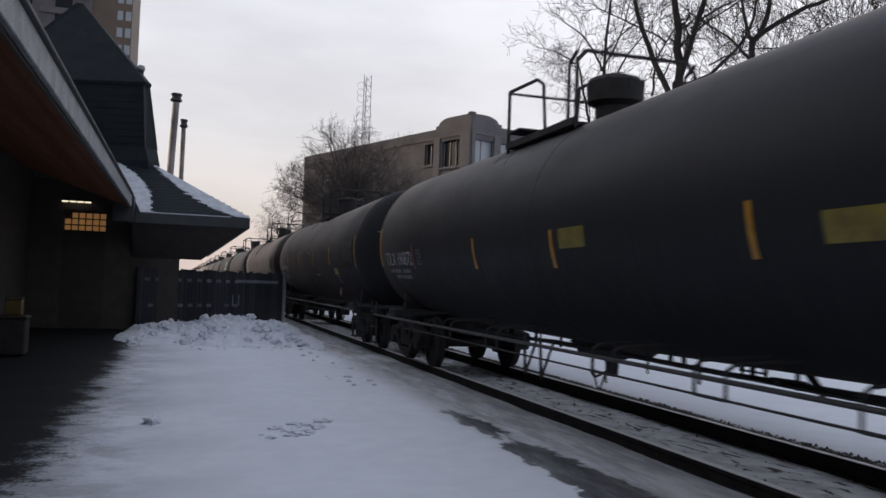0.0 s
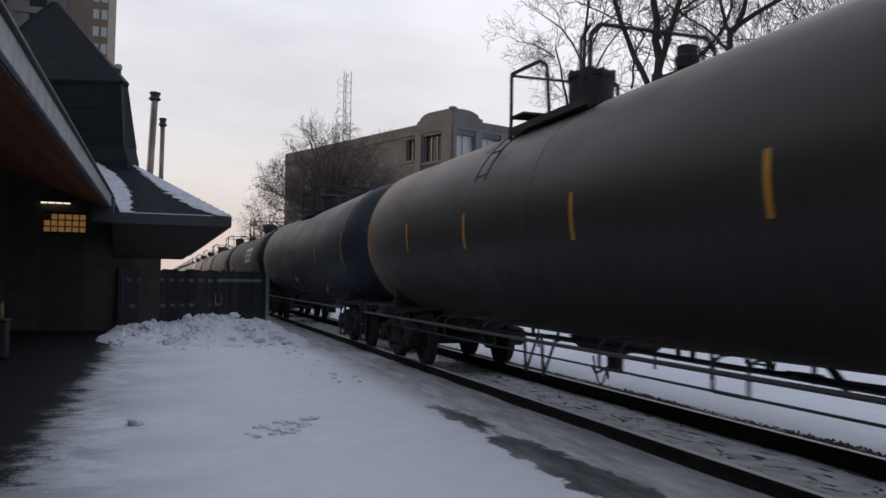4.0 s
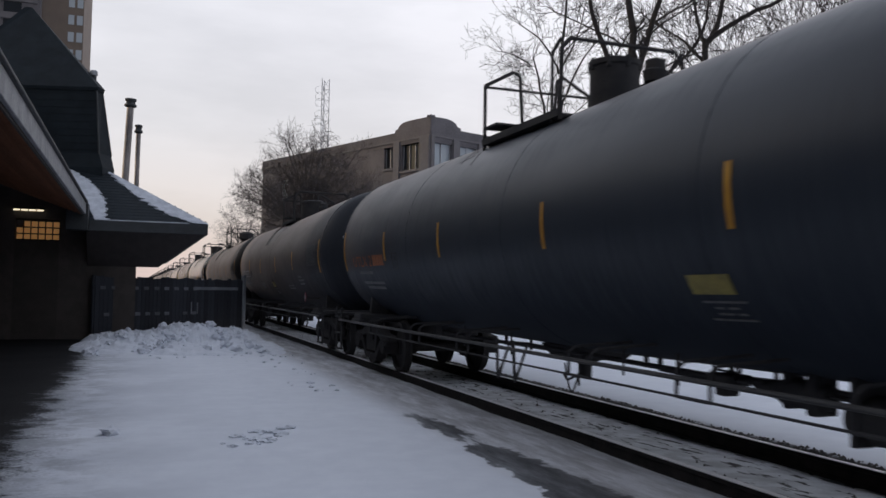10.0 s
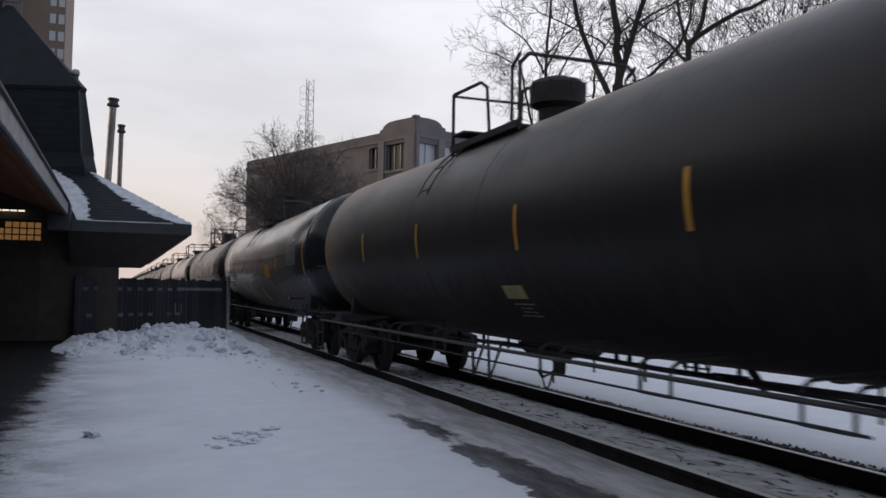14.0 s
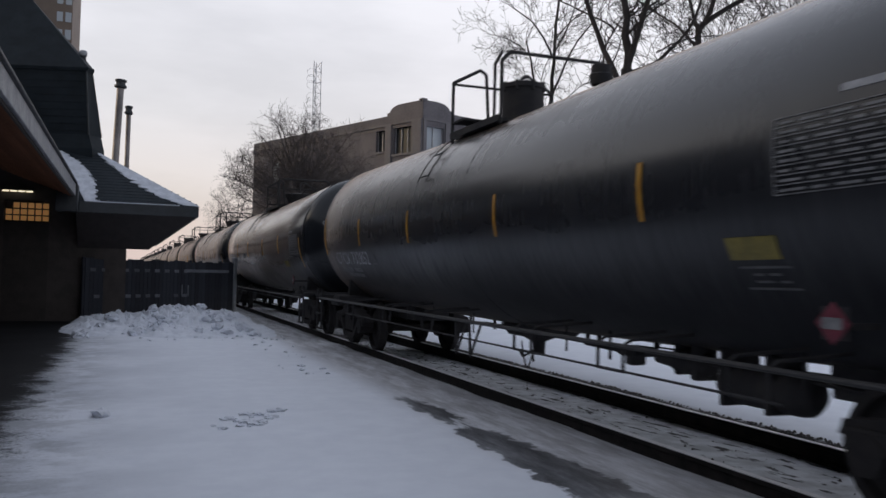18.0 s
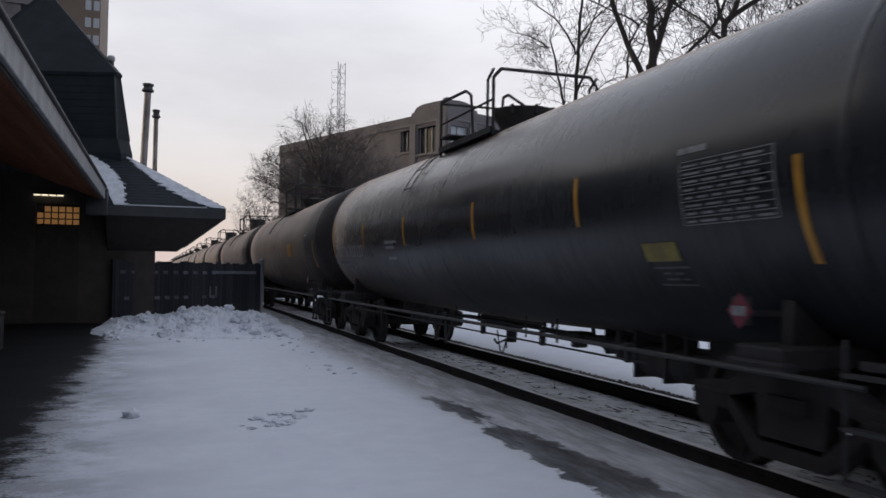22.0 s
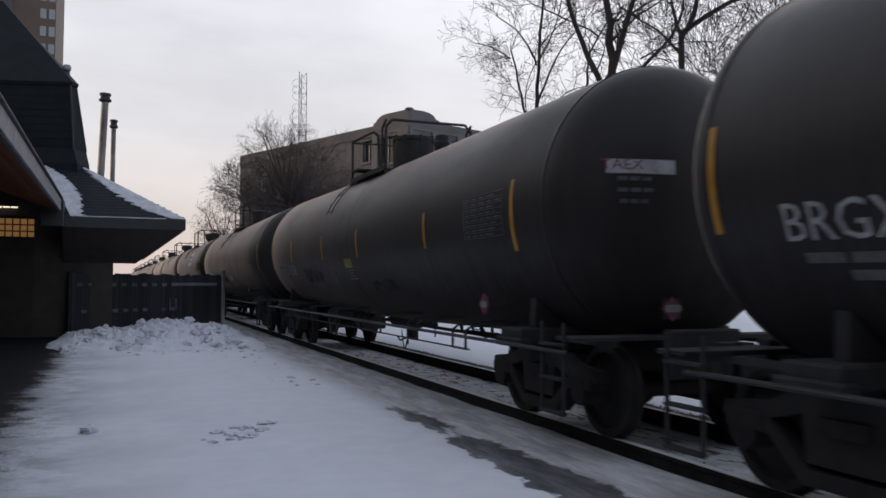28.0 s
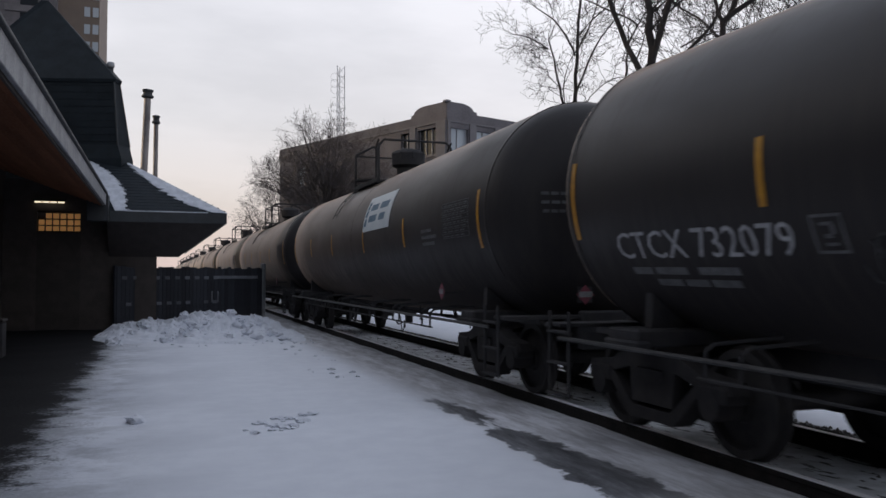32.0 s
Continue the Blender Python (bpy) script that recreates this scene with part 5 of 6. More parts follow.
def top_rails(kind, span):
    """The handrails of the roof platform, each pipe a part of its own."""
    y0, y1 = span
    z, out = 3.62, []
    for k in (-1, 1):
        x = k * 0.84
        out.append(([(x, y1, z - 0.2), (x, y1, z + 0.8), (k * 0.40, y1, z + 1.04), (k * 0.3, y1, z + 0.98), (k * 0.24, y1, z + 0.05)], 0.026))
        out.append(([(x, y0 + 0.22, z - 0.1), (x, y0 + 0.22, z + 0.74), (x, y0, z + 0.86)], 0.022))
        if kind == 2:
            out.append(([(x, y1, z + 0.42), (x, y0, z + 0.42)], 0.018))
    out.append(([(-0.84, y1, z + 0.78), (0.84, y1, z + 0.78)], 0.02))
    out.append(([(-0.84, y0, z - 0.1), (-0.84, y0, z + 0.74), (-0.72, y0, z + 0.87), (0.72, y0, z + 0.87), (0.84, y0, z + 0.74), (0.84, y0, z - 0.1)], 0.026))
    return [Mesh().pipe(pts, r, 8).data("platform_handrail", M_STEEL, 40) for pts, r in out]


def manway(kind):
    z, my = axis_z(1) + R_TANK - 0.08, {0: 0.65, 1: 1.2, 2: 0.2, 3: 0.56}[kind]
    if kind == 0:
        prof = [(0.26, z), (0.26, z + 0.26), (0.37, z + 0.32), (0.38, z + 0.58), (0.33, z + 0.64), (0.15, z + 0.7), (0.02, z + 0.71)]
    elif kind == 3:
        prof = [(0.4, z), (0.4, z + 0.56), (0.42, z + 0.58), (0.42, z + 0.64), (0.3, z + 0.68), (0.02, z + 0.69)]
    elif kind == 1:
        prof = [(0.3, z), (0.3, z + 0.56), (0.32, z + 0.58), (0.32, z + 0.64), (0.2, z + 0.68), (0.02, z + 0.69)]
    else:
        prof = [(0.36, z), (0.37, z + 0.12), (0.49, z + 0.33), (0.5, z + 0.38), (0.3, z + 0.42), (0.02, z + 0.43)]
    m = Mesh().lathe(prof, 26, "z", (0, my, 0))
    for k in range(8):
        a = radians(45 * k)
        r = prof[3][0] - 0.02
        m.box(r * math.cos(a) - 0.025, r * math.cos(a) + 0.025, my + r * math.sin(a) - 0.025, my + r * math.sin(a) + 0.025, prof[3][1] - 0.12, prof[3][1] + 0.03, 0.01)
    return m.data("manway_housing", M_STEEL, 35)


def relief_valve():
    z = axis_z(-0.9) + R_TANK - 0.05
    return Mesh().lathe([(0.08, z), (0.08, z + 0.16), (0.13, z + 0.18), (0.145, z + 0.3), (0.12, z + 0.32), (0.12, z + 0.42), (0.04, z + 0.45)], 16, "z", (0, -0.95, 0)).data("relief_valve", M_STEEL, 35)


def outlet():
    z = axis_z(0) - R_TANK
    m = Mesh().lathe([(0.02, z - 0.38), (0.08, z - 0.38), (0.09, z - 0.2), (0.22, z - 0.14), (0.24, z + 0.05)], 18, "z", (0, 0.55, 0))
    m.prism([(-0.2, z + 0.03), (0.1, z - 0.12), (0.9, z - 0.12), (1.2, z + 0.03)], -0.3, 0.3, "x")
    m.pipe([(0.0, 0.55, z - 0.3), (-0.25, 0.55, z - 0.4), (-0.3, 0.55, z - 0.32)], 0.018, 6)
    return m.data("outlet_valve", M_STEEL, 35)


def outlet_chain():
    z = axis_z(0) - R_TANK
    pts = [Vector((-0.1, 0.9 - 0.36 * k / 8, z - 0.22 - 0.3 * math.sin(math.pi * k / 8) - 0.012 * k)) for k in range(9)]
    return Mesh().pipe(pts, 0.012, 5).pipe([pts[-1], pts[-1] + Vector((0, -0.02, -0.16))], 0.016, 5).data("chain", M_STEEL)


def air_reservoir():
    m = Mesh().lathe([(0.02, -4.78), (0.1, -4.76), (0.17, -4.68), (0.18, -4.6), (0.18, -3.8), (0.14, -3.7), (0.05, -3.64), (0.02, -3.62)], 18, "y", (-0.3, 0, 0.62))
    for y in (-4.4, -3.85):
        m.box(-0.5, -0.1, y - 0.025, y + 0.025, 0.43, 0.98)
    return m.data("air_reservoir", M_STEEL, 35)


def brake_cylinder():
    m = Mesh().lathe([(0.02, -3.5), (0.09, -3.48), (0.12, -3.4), (0.12, -3.0), (0.08, -2.9), (0.06, -2.65), (0.02, -2.63)], 18, "y", (-0.3, 0, 0.73))
    m.box(-0.42, -0.18, -3.42, -3.3, 0.58, 0.95, 0.02)
    m.box(-0.4, -0.2, -3.1, -3.02, 0.6, 0.97, 0.02)
    return m.data("brake_cylinder", M_STEEL, 35)


def valve_box():
    m = Mesh().box(-0.42, -0.15, -2.42, -2.05, 0.7, 0.8, 0.02).box(-0.38, -0.2, -2.3, -2.15, 0.6, 0.72, 0.02)
    m.tube((-0.3, -2.05, 0.72), (-0.3, -1.2, 0.74), 0.02, seg=6)
    return m.data("valve_box", M_STEEL)


def brake_rod():
    """Long pull rod with its levers, under the tank."""
    m = Mesh()
    m.tube((-0.35, -6.0, 0.72), (-0.35, -2.5, 0.76), 0.016, seg=6)
    m.tube((0.25, -6.0, 0.68), (0.25, 6.0, 0.68), 0.018, seg=6)
    for y in (-5.6, -5.0, -2.55, 2.6, 5.0):
        m.box(0.23, 0.27, y - 0.012, y + 0.012, 0.64, 0.95)
    m.pipe([(-0.5, -3.2, 0.8), (-0.1, -2.6, 0.76), (0.4, -2.5, 0.7)], 0.02, 6)
    m.pipe([(-0.35, -4.75, 0.74), (-0.2, -5.1, 0.7), (0.3, -5.2, 0.7)], 0.02, 6)
    return m.data("brake_rod", M_STEEL, 35)


def hanger(w):
    """A flat strap from the tank's belly down to the brake pipe."""
    return Mesh().box(-0.6, -0.585, -w * 0.4, w * 0.4, 0.66, 1.05).data("hanger", M_STEEL)


def brake_wheel():
    m = Mesh()
    c = Vector((0.85, -8.33, 1.62))
    for k in range(18):
        a, b = 2 * math.pi * k / 18, 2 * math.pi * (k + 1) / 18
        m.tube(c + Vector((0.27 * math.cos(a), 0, 0.27 * math.sin(a))), c + Vector((0.27 * math.cos(b), 0, 0.27 * math.sin(b))), 0.018, seg=5)
    for k in range(5):
        a = 2 * math.pi * k / 5
        m.tube(c, c + Vector((0.27 * math.cos(a), 0, 0.27 * math.sin(a))), 0.014, seg=5)
    m.tube(c, c + Vector((0, 0.15, 0)), 0.04, seg=8)
    return m.data("brake_wheel", M_STEEL, 40)


def placard_mesh(mat, x, y, z, s=0.27):
    m = Mesh().prism([(y - s, z), (y, z + s), (y + s, z), (y, z - s)], x - 0.004, x + 0.004, "x")
    return m.data("placard", mat)


def head_pt(x, z, proud=0.008):
    """A place on the front head, x and z from the tank's axis."""
    r = min(1.0, math.hypot(x, z) / R_TANK)
    a = math.asin(r ** (1 / 0.85))
    return (x, -HALF - HEAD * math.cos(a) - proud, Z_END + z)


HX, HZ = -0.36, 1.28


def head_print():
    m = Mesh()
    for k, (x0, w, h) in enumerate(((-0.92, 0.36, 0.04), (-0.92, 0.38, 0.04), (-0.9, 0.3, 0.04))):
        z1 = 0.2 - 0.11 * k
        for q in range(3):
            a, b = x0 + w * q / 3, x0 + w * (q + 0.8) / 3
            pts = [head_pt(a + (b - a) * i / 2, z1 - h * j) for j in (0, 1) for i in range(3)]
            m.add(pts, [(i, i + 1, i + 4, i + 3) for i in range(2)])
    return m.data("head_print", M_DULLWHITE)


def head_lettering(text, mat=None, wide=0.98, lift=0.27):
    cu = bpy.data.curves.new("head_mark", "FONT")
    cu.body, cu.size, cu.resolution_u = text, 1.0, 2
    ob = bpy.data.objects.new("head_mark", cu)
    me = bpy.data.meshes.new_from_object(ob)
    xs = [v.co.x for v in me.vertices]
    k = wide / (max(xs) - min(xs))
    for v in me.vertices:
        v.co = head_pt(-1.06 + (v.co.x - min(xs)) * k, lift + v.co.y * 0.14)
    me.materials.clear()
    me.materials.append(mat or M_WHITE)
    bpy.data.objects.remove(ob)
    bpy.data.curves.remove(cu)
    me.name = "head_mark"
    return me


# one entry a car, from the front of the train: paint, fittings, mark (words, rear end, width, height), then extras with place and height
CARS = [
    (0, 0, ("TILX 190870", 6.88, 1.86, 1.94), {}),
    (0, 0, ("TILX 190872", 7.18, 1.87, 1.97), {"sheet": ((-0.8, 2.2), (-4.72, 2.07)), "red": 5.23, "low": 1, "clear": 1, "second": 5.23}),
    (0, 1, ("TILX 191871", 7.17, 1.8, 1.95), {"lab": (-4.52, 1.86), "scrape": 3.0, "second": 5.13, "span": (-0.42, 1.1), "dome": -0.35}),
    (3, 1, None, {"block": (-5.0, 1.6)}),
    (2, 1, "orange", {"lab": (0.6, 1.6), "clear": 1}),
    (0, 0, ("TILX 191537", 6.98, 1.89, 1.975), {"span": (0.1, 2.1), "banner": (-1.95, 2.6, -2, 25), "low": 1, "mids": (2.11, -0.94, -3.77), "dome": -0.37}),
    (2, 1, "orange", {"lab": (-3.3, 1.66), "dome": -1.3}),
    (6, 3, ("GATX 222772", 7.05, 2.02, 1.97), {"span": (-0.75, 1.34), "lab": (0.2, 1.7), "print": 1, "block": (-4.44, 1.8), "truck": 0.33}),
    (7, 0, None, {"lab": (-0.4, 1.6)}),
    (5, 3, ("TILX 192091", 6.89, 1.89, 1.91), {"span": (0.25, 1.88), "square": (-2.03, 2.18), "slab": (-0.16, 1.53, 1.16), "print": 1, "mids": (2.1, -1.21, -3.84)}),
    (1, 1, ("CTCX 732852", 6.88, 2.37, 1.76), {"span": (0.15, 1.9), "lab": (-4.93, 1.8)}),
    (5, 2, ("CBTX 736835", 7.34, 2.52, 1.94), {"lab": (-4.9, 1.75), "figures": 1}),
    (1, 2, ("CBTX 737137", 7.33, 2.51, 1.92), {"lab": (-5.33, 1.77), "figures": 1}),
    (3, 2, None, {"square": (-2.88, 2.33), "mids": (1.9, -1.4, -4.16)}),
    (3, 3, ("BRGX 1237", 7.0, 1.75, 1.88), {"lab": (0.17, 1.6), "slab": (-0.37, 1.33, 1.09), "print": 1}),
    (3, 3, "tags", {"nose": 0.32, "lab": (0.37, 1.97), "scrawl": ((4.1, 1.5, 1.66), (-0.9, 1.1, 1.5))}),
    (3, 1, ("CTCX 732079", 6.94, 2.26, 1.755), {"lab": (-0.6, 1.75), "scrawl": ((1.2, 0.8, 1.64), (4.2, 2.4, 1.6)), "splash": (-0.78, 2.4), "mids": (2.1, -0.96, -3.84)}),
    (3, 0, None, {"banner": (-1.1, 1.95, 3, 31), "block": (-5.0, 2.2)})]
# distant cars; paint 4 has the sky's warm glow in its colour
CARS += [((3, 4, 3, 4, 4, 3, 4, 4, 3, 4)[k], k % 2, None, {}) for k in range(10)]
PAINT_WORDS = ["matt black", "satin black", "dark blue-grey", "weathered brown-black", "tan sky-glow-painted", "glossy black", "dark slate", "dark brown-black"]


def angle_at(z):
    return math.degrees(math.asin(max(-0.99, min(0.99, (z - 2.305) / R_TANK))))


def scrawl(y, w, z, seed):
    """Loose loops of pale paint sprayed on the shell."""
    rng = random.Random(seed)
    m = Mesh()
    n = int(w / 0.1)
    for k in range(n):
        cy, ph = y - (k + 0.5) * w / n, rng.uniform(0, 6)
        ra, rb = rng.uniform(0.05, 0.14), rng.uniform(2.5, 7)
        pts = [on_shell(cy + ra * math.cos(ph + 0.42 * i) - 0.012 * i, angle_at(z) + rng.uniform(-0.5, 0.5) + rb * math.sin(ph + 0.42 * i), 0.006) for i in range(rng.randint(9, 15))]
        m.pipe(pts, 0.008, 4)
    return m.data("scrawl", M_SMUDGE)


def patch(name, y, w, z, h, mat, key):
    a = angle_at(z)
    return cached(key, lambda: decal(y, y - w, a - math.degrees(h / R_TANK), a).data(name, mat))


def tank_car(paint, kind, mark, extras):
    words = PAINT_WORDS[paint]
    label = f"{words} railway tank car with roof platform and yellow stripes"
    if "banner" in extras:
        label = f"{words} railway tank car with a large white banner"
    if "scrawl" in extras:
        label = f"{words} railway tank car with pale scrawled tags"
    car = thing("tank_car", label, "tank car", group="tank cars of the train")
    mat = TANKS[paint]
    nose = extras.get("nose", 0.0)
    ahead = pose(0, nose, 0)
    shell = part("shell", cached(("shell", paint, nose), lambda: shell_mesh(mat, nose)), None, car)
    for y in ((0.05,) if paint != 2 else (-3.6, 0.0, 3.6)):
        part("weld_band", cached(("band", paint, y), lambda: band_mesh(mat, y)), None, shell)
    for y in (nose - HALF, HALF):
        part("head_seam", cached(("seam", paint, y), lambda: band_mesh(mat, y, 0.03, 0.006)), None, shell)
    span = extras.get("span", SPAN[kind])
    y0, y1 = span
    for k in (-1, 1):
        dk = part("deck", cached(("deck", span, k), lambda: deck(span, k)), None, car, "black grated roof deck")
        for y in (y0 + 0.25, (y0 + y1) / 2, y1 - 0.25):
            part("deck_leg", cached(("dleg", k, y), lambda: deck_leg(k, y)), None, dk)
    for me in cached(("rails", kind, span), lambda: top_rails(kind, span)):
        part("platform_handrail", me, None, car)
    part("manway_housing", cached(("man", kind), lambda: manway(kind)), None, car, "black manway housing with a bolted lid", at=pose(0, extras.get("dome", 0.0), 0))
    part("cross_deck", cached(("cross", y1), lambda: cross_deck(y1 - 0.25)), None, car)
    if kind in (1, 3):
        part("relief_valve", cached("valve", relief_valve), None, car)
    out = part("outlet_valve", cached("outlet", outlet), None, car)
    part("chain", cached("chain", outlet_chain), None, out)
    for i, (ya, a0, a1, sl) in enumerate(((2.3, 44, 63, 0.25), (2.15, 50, 62, 0.1), (1.75, 40, 60, 0.3), (2.5, 47, 49, -0.5))):
        part("drip_stain", cached(("drip", i), lambda: decal(ya, ya - 0.025, a0, a1, 0.003, slant=sl, ny=1).data("drip_stain", M_STEEL)), None, shell, "dark drip stain")
    slung = pose(0, -0.3 if paint == 2 else 0, 0)
    if mark == "tags":
        slung = pose(0, 6.9, 0.08)
    elif "clear" in extras or paint in (5, 7) or paint == 3 and "splash" not in extras:
        slung = pose(0.5, -1.6, 0.2)
    part("air_reservoir", cached("reservoir", air_reservoir), None, car, at=slung)
    part("brake_cylinder", cached("cylinder", brake_cylinder), None, car, at=slung)
    part("valve_box", cached("vbox", valve_box), None, car, at=slung)
    part("brake_rod", cached("brod", brake_rod), None, car)
    part("brake_pipe", cached("bpipe", brake_pipe), None, car)
    if kind == 2:
        part("slack_adjuster", cached("slack", rear_gear), None, car)
    for y, w in ((-4.9, 0.03), (-2.2, 0.05), (-1.27, 0.03), (1.5, 0.03), (3.2, 0.03), (4.6, 0.04)):
        part("hanger", cached(("hanger", w), lambda: hanger(w)), None, car, at=pose(0, y, 0))
    part("brake_wheel", cached("bwheel", brake_wheel), None, car, at=ahead)
    for k in (-1, 1):
        rail_z = 0.95 if (paint, kind) == (1, 1) else 0.88
        part("side_handrail", cached(("srail", k, rail_z), lambda: side_rail(k, rail_z)), None, car)
        close = kind == 2 or paint == 5
        part("lower_rod", cached(("rod", k, close), lambda: lower_rod(k, 0.78 if close else 0.735)), None, car)
        for y in (5.3, 3.0, 1.08, -1.9, -3.6, -5.3):
            if close:
                part("rod_clamp", cached(("clamp", k), lambda: rod_clamp(k)), None, car, at=pose(0, y, 0))
            else:
                part("rail_bracket", cached(("brk", k), lambda: rail_bracket(k)), None, car, at=pose(0, y, 0))
        step = part("foot_step", cached(("stile", k), lambda: foot_stile(k)), None, car, at=pose(0, 1.15 if mark == "tags" else 0.0, 0))
        part("foot_stile", cached(("stile", k), lambda: foot_stile(k)), None, step, at=pose(0, -0.45, 0))
        part("rung", cached("rung2", lambda: Mesh().tube((0, -0.26, 0), (0, 0.26, 0), 0.014, seg=5).data("rung", M_STEEL)), None, step, at=pose(k * 1.5, -0.3, 0.58))
        if paint not in (0, 2):
            lad = part("roof_ladder", cached(("rlad", k), lambda: roof_ladder(k)), None, car, "thin steel ladder on the tank's shoulder", at=pose(0, y1 + (0.1 if kind == 2 else -0.3), 0))
            for a in (55, 40, 25):
                part("rung", cached("rung", lambda: Mesh().tube((0, -0.2, 0), (0, 0.2, 0), 0.011, seg=5).data("rung", M_STEEL)), None, lad, at=pose(k * (R_TANK + 0.06) * math.cos(radians(a)), 0, Z_MID + (R_TANK + 0.06) * math.sin(radians(a))))
    for s in (-1, 1):
        end = ahead if s < 0 else pose(0, 0, 0)
        sill = part("stub_sill", cached(("sill", s), lambda: stub_sill(s)), None, car, at=end)
        part("coupler", cached(("coup", s), lambda: coupler(s)), None, sill)
        for k in (-1, 1):
            part("bolster_web", cached(("web", s, k), lambda: bolster_web(s, k)), None, sill)
            part("side_bearing", cached(("bear", s, k), lambda: side_bearing(s, k)), None, sill)
        part("end_platform", cached(("plat", s), lambda: end_platform(s)), None, car, at=end)
        if paint in (1, 5) and kind != 2:
            part("end_handrail", cached(("ehand", s), lambda: end_handrail(s)), None, car, at=end)
        for k in (-1, 1):
            part("step_ladder", cached(("corner", s, k), lambda: corner_ladder(s, k)), None, car, at=end)
        truck = part("truck_bolster", cached("bolster", truck_bolster), None, car, at=pose(0, s * BOGIE_Y + (extras.get("truck", 0.0) if s > 0 else 0.7 * nose), 0))
        for k in (-1, 1):
            part("side_frame", cached("frame", side_frame), None, truck, at=pose(k * 1.0, 0, 0))
            part("spring_nest", cached("springs", springs), None, truck, at=pose(k * 1.0, 0, 0))
            part("wheelset", cached("wheels", wheelset), None, truck, at=pose(0, k * 0.89, 0.458))
    # stripes, lettering and labels on the side towards the platform
    rear = extras.get("second", 4.67 if kind == 2 else 5.1 if mark == "tags" else 4.8 if mark == "orange" else 4.9)
    mids = extras.get("mids", (1.8, -1.45, -4.3) if kind == 2 else (2.0, -0.6, -4.0) if mark == "tags" or "low" in extras else (2.1, -1.08, -3.98))
    for y in (7.62, rear, *mids, -7.32 if kind == 2 else -6.7 if nose else -7.45):
        big = abs(y) > 6.5
        M_STRIPE = M_RED if extras.get("red") == y else M_YELLOW
        lo, hi = (-19, 11) if big else (-13, 6)
        if kind == 2 and y < -7:
            lo, hi = -30, -1
        if "low" in extras and not big:
            lo, hi = -21, -4
        if "low" in extras and big and "red" not in extras:
            lo, hi = -30, -4
        part("reflective_stripe", cached(("stripe", y, lo, M_STRIPE.name), lambda: decal(y + 0.035, y - 0.035, lo, hi, ny=1, na=8).data("reflective_stripe", M_STRIPE)), None, car, "red reflective stripe" if M_STRIPE is M_RED else "yellow reflective stripe")
    if isinstance(mark, tuple):
        text, my, mw, mz = mark
        for word in (0, 1):
            part("mark", lettering(text, 0.26, my, angle_at(mz), M_WHITE, mw, word), None, car, "white stencilled lettering")
        part("head_mark", head_lettering(text), None, car, "white stencilled lettering")
        pz = angle_at(mz - 0.2)
        part("small_print", cached(("print", my, pz), lambda: bars(my - 0.1, [(0.3, 0.45, -0.06, 0.5), (-0.25, 0.35, 0.3, 0.35)], M_DULLWHITE, pz, 0.07)), None, car, "faded small print")
        ey, ez = my - mw - (0.42 if text.startswith("CBTX") else 0.17 if mw > 2.1 else 0.3), angle_at(mz + 0.14)
        part("emblem", cached(("emblem", ey, ez), lambda: emblem(ey, ez)), None, car, "small white square emblem")
    elif mark == "orange":
        part("head_mark", cached("ohead", lambda: head_lettering("UTLX", M_LABEL, 0.42)), None, car, "pale yellow lettering")
        part("mark", cached("omark", lambda: lettering("UTLX 2", 0.2, 6.97, angle_at(1.99), M_ORANGE, 1.3)), None, car, "faded orange lettering")
        part("mark", cached("omark2", lambda: bars(5.6, [(0.09, 0.09, 0.09, 0.09, 0.09)], M_ORANGE, angle_at(2.085), 0.19)), None, car, "faded orange figures")
        part("small_print", cached("oprint", lambda: bars(6.68, [(0.35, 0.5), (-0.02,), (-0.02, 0.55, 0.75), (-0.1, 0.5, 0.6)], M_DULLWHITE, angle_at(1.8), 0.05)), None, car, "faded small print")
        part("emblem", cached("oemblem", lambda: emblem(4.4, angle_at(2.1), mat=M_SMUDGE)), None, car, "small white square emblem")
    elif mark == "tags":
        for k, yy in enumerate((6.78, 5.72)):
            part("sprayed_patch", cached(("spatch", yy), lambda: decal(yy, yy - 0.85, angle_at(1.66), angle_at(1.9)).data("sprayed_patch", M_DULLWHITE)), None, car, "pale sprayed patch")
        plate = Mesh()
        plate.v = [head_pt(-1.02 + 0.1 * i, 0.23 + 0.07 * j, 0.006) for j in range(3) for i in range(8)]
        plate.f = [(8 * j + i, 8 * j + i + 1, 8 * j + i + 9, 8 * j + i + 8) for j in range(2) for i in range(7)]
        part("head_plate", plate, M_WHITE, car, "white plate with red lettering", at=ahead)
        part("head_mark", head_lettering("TAEX", M_RED, 0.4), None, car, "red lettering on a white plate", at=ahead)
        part("mark", lettering("TAEX", 0.17, 6.7, angle_at(1.78), TANKS[0], 0.68), None, car, "dark lettering on a pale patch")
        part("mark", lettering("22", 0.17, 5.62, angle_at(1.78), TANKS[0], 0.34), None, car, "dark lettering on a pale patch")
    if mark is None and kind == 2:
        part("head_mark", cached("thead", lambda: head_lettering("TCBX", M_DULLWHITE, 0.4, 0.46)), None, car, "faded stencilled lettering")
    if "print" in extras:
        part("small_print", cached("print2", lambda: bars(2.75, [(0.35, 0.45), (0.75,), (-0.1, 0.5)], M_DULLWHITE, angle_at(1.66), 0.03)), None, car, "faded small print")
        part("small_print", cached("print3", lambda: bars(-2.55, [(0.3, 0.5), (0.85,)], M_DULLWHITE, angle_at(1.57), 0.03)), None, car, "faded small print")
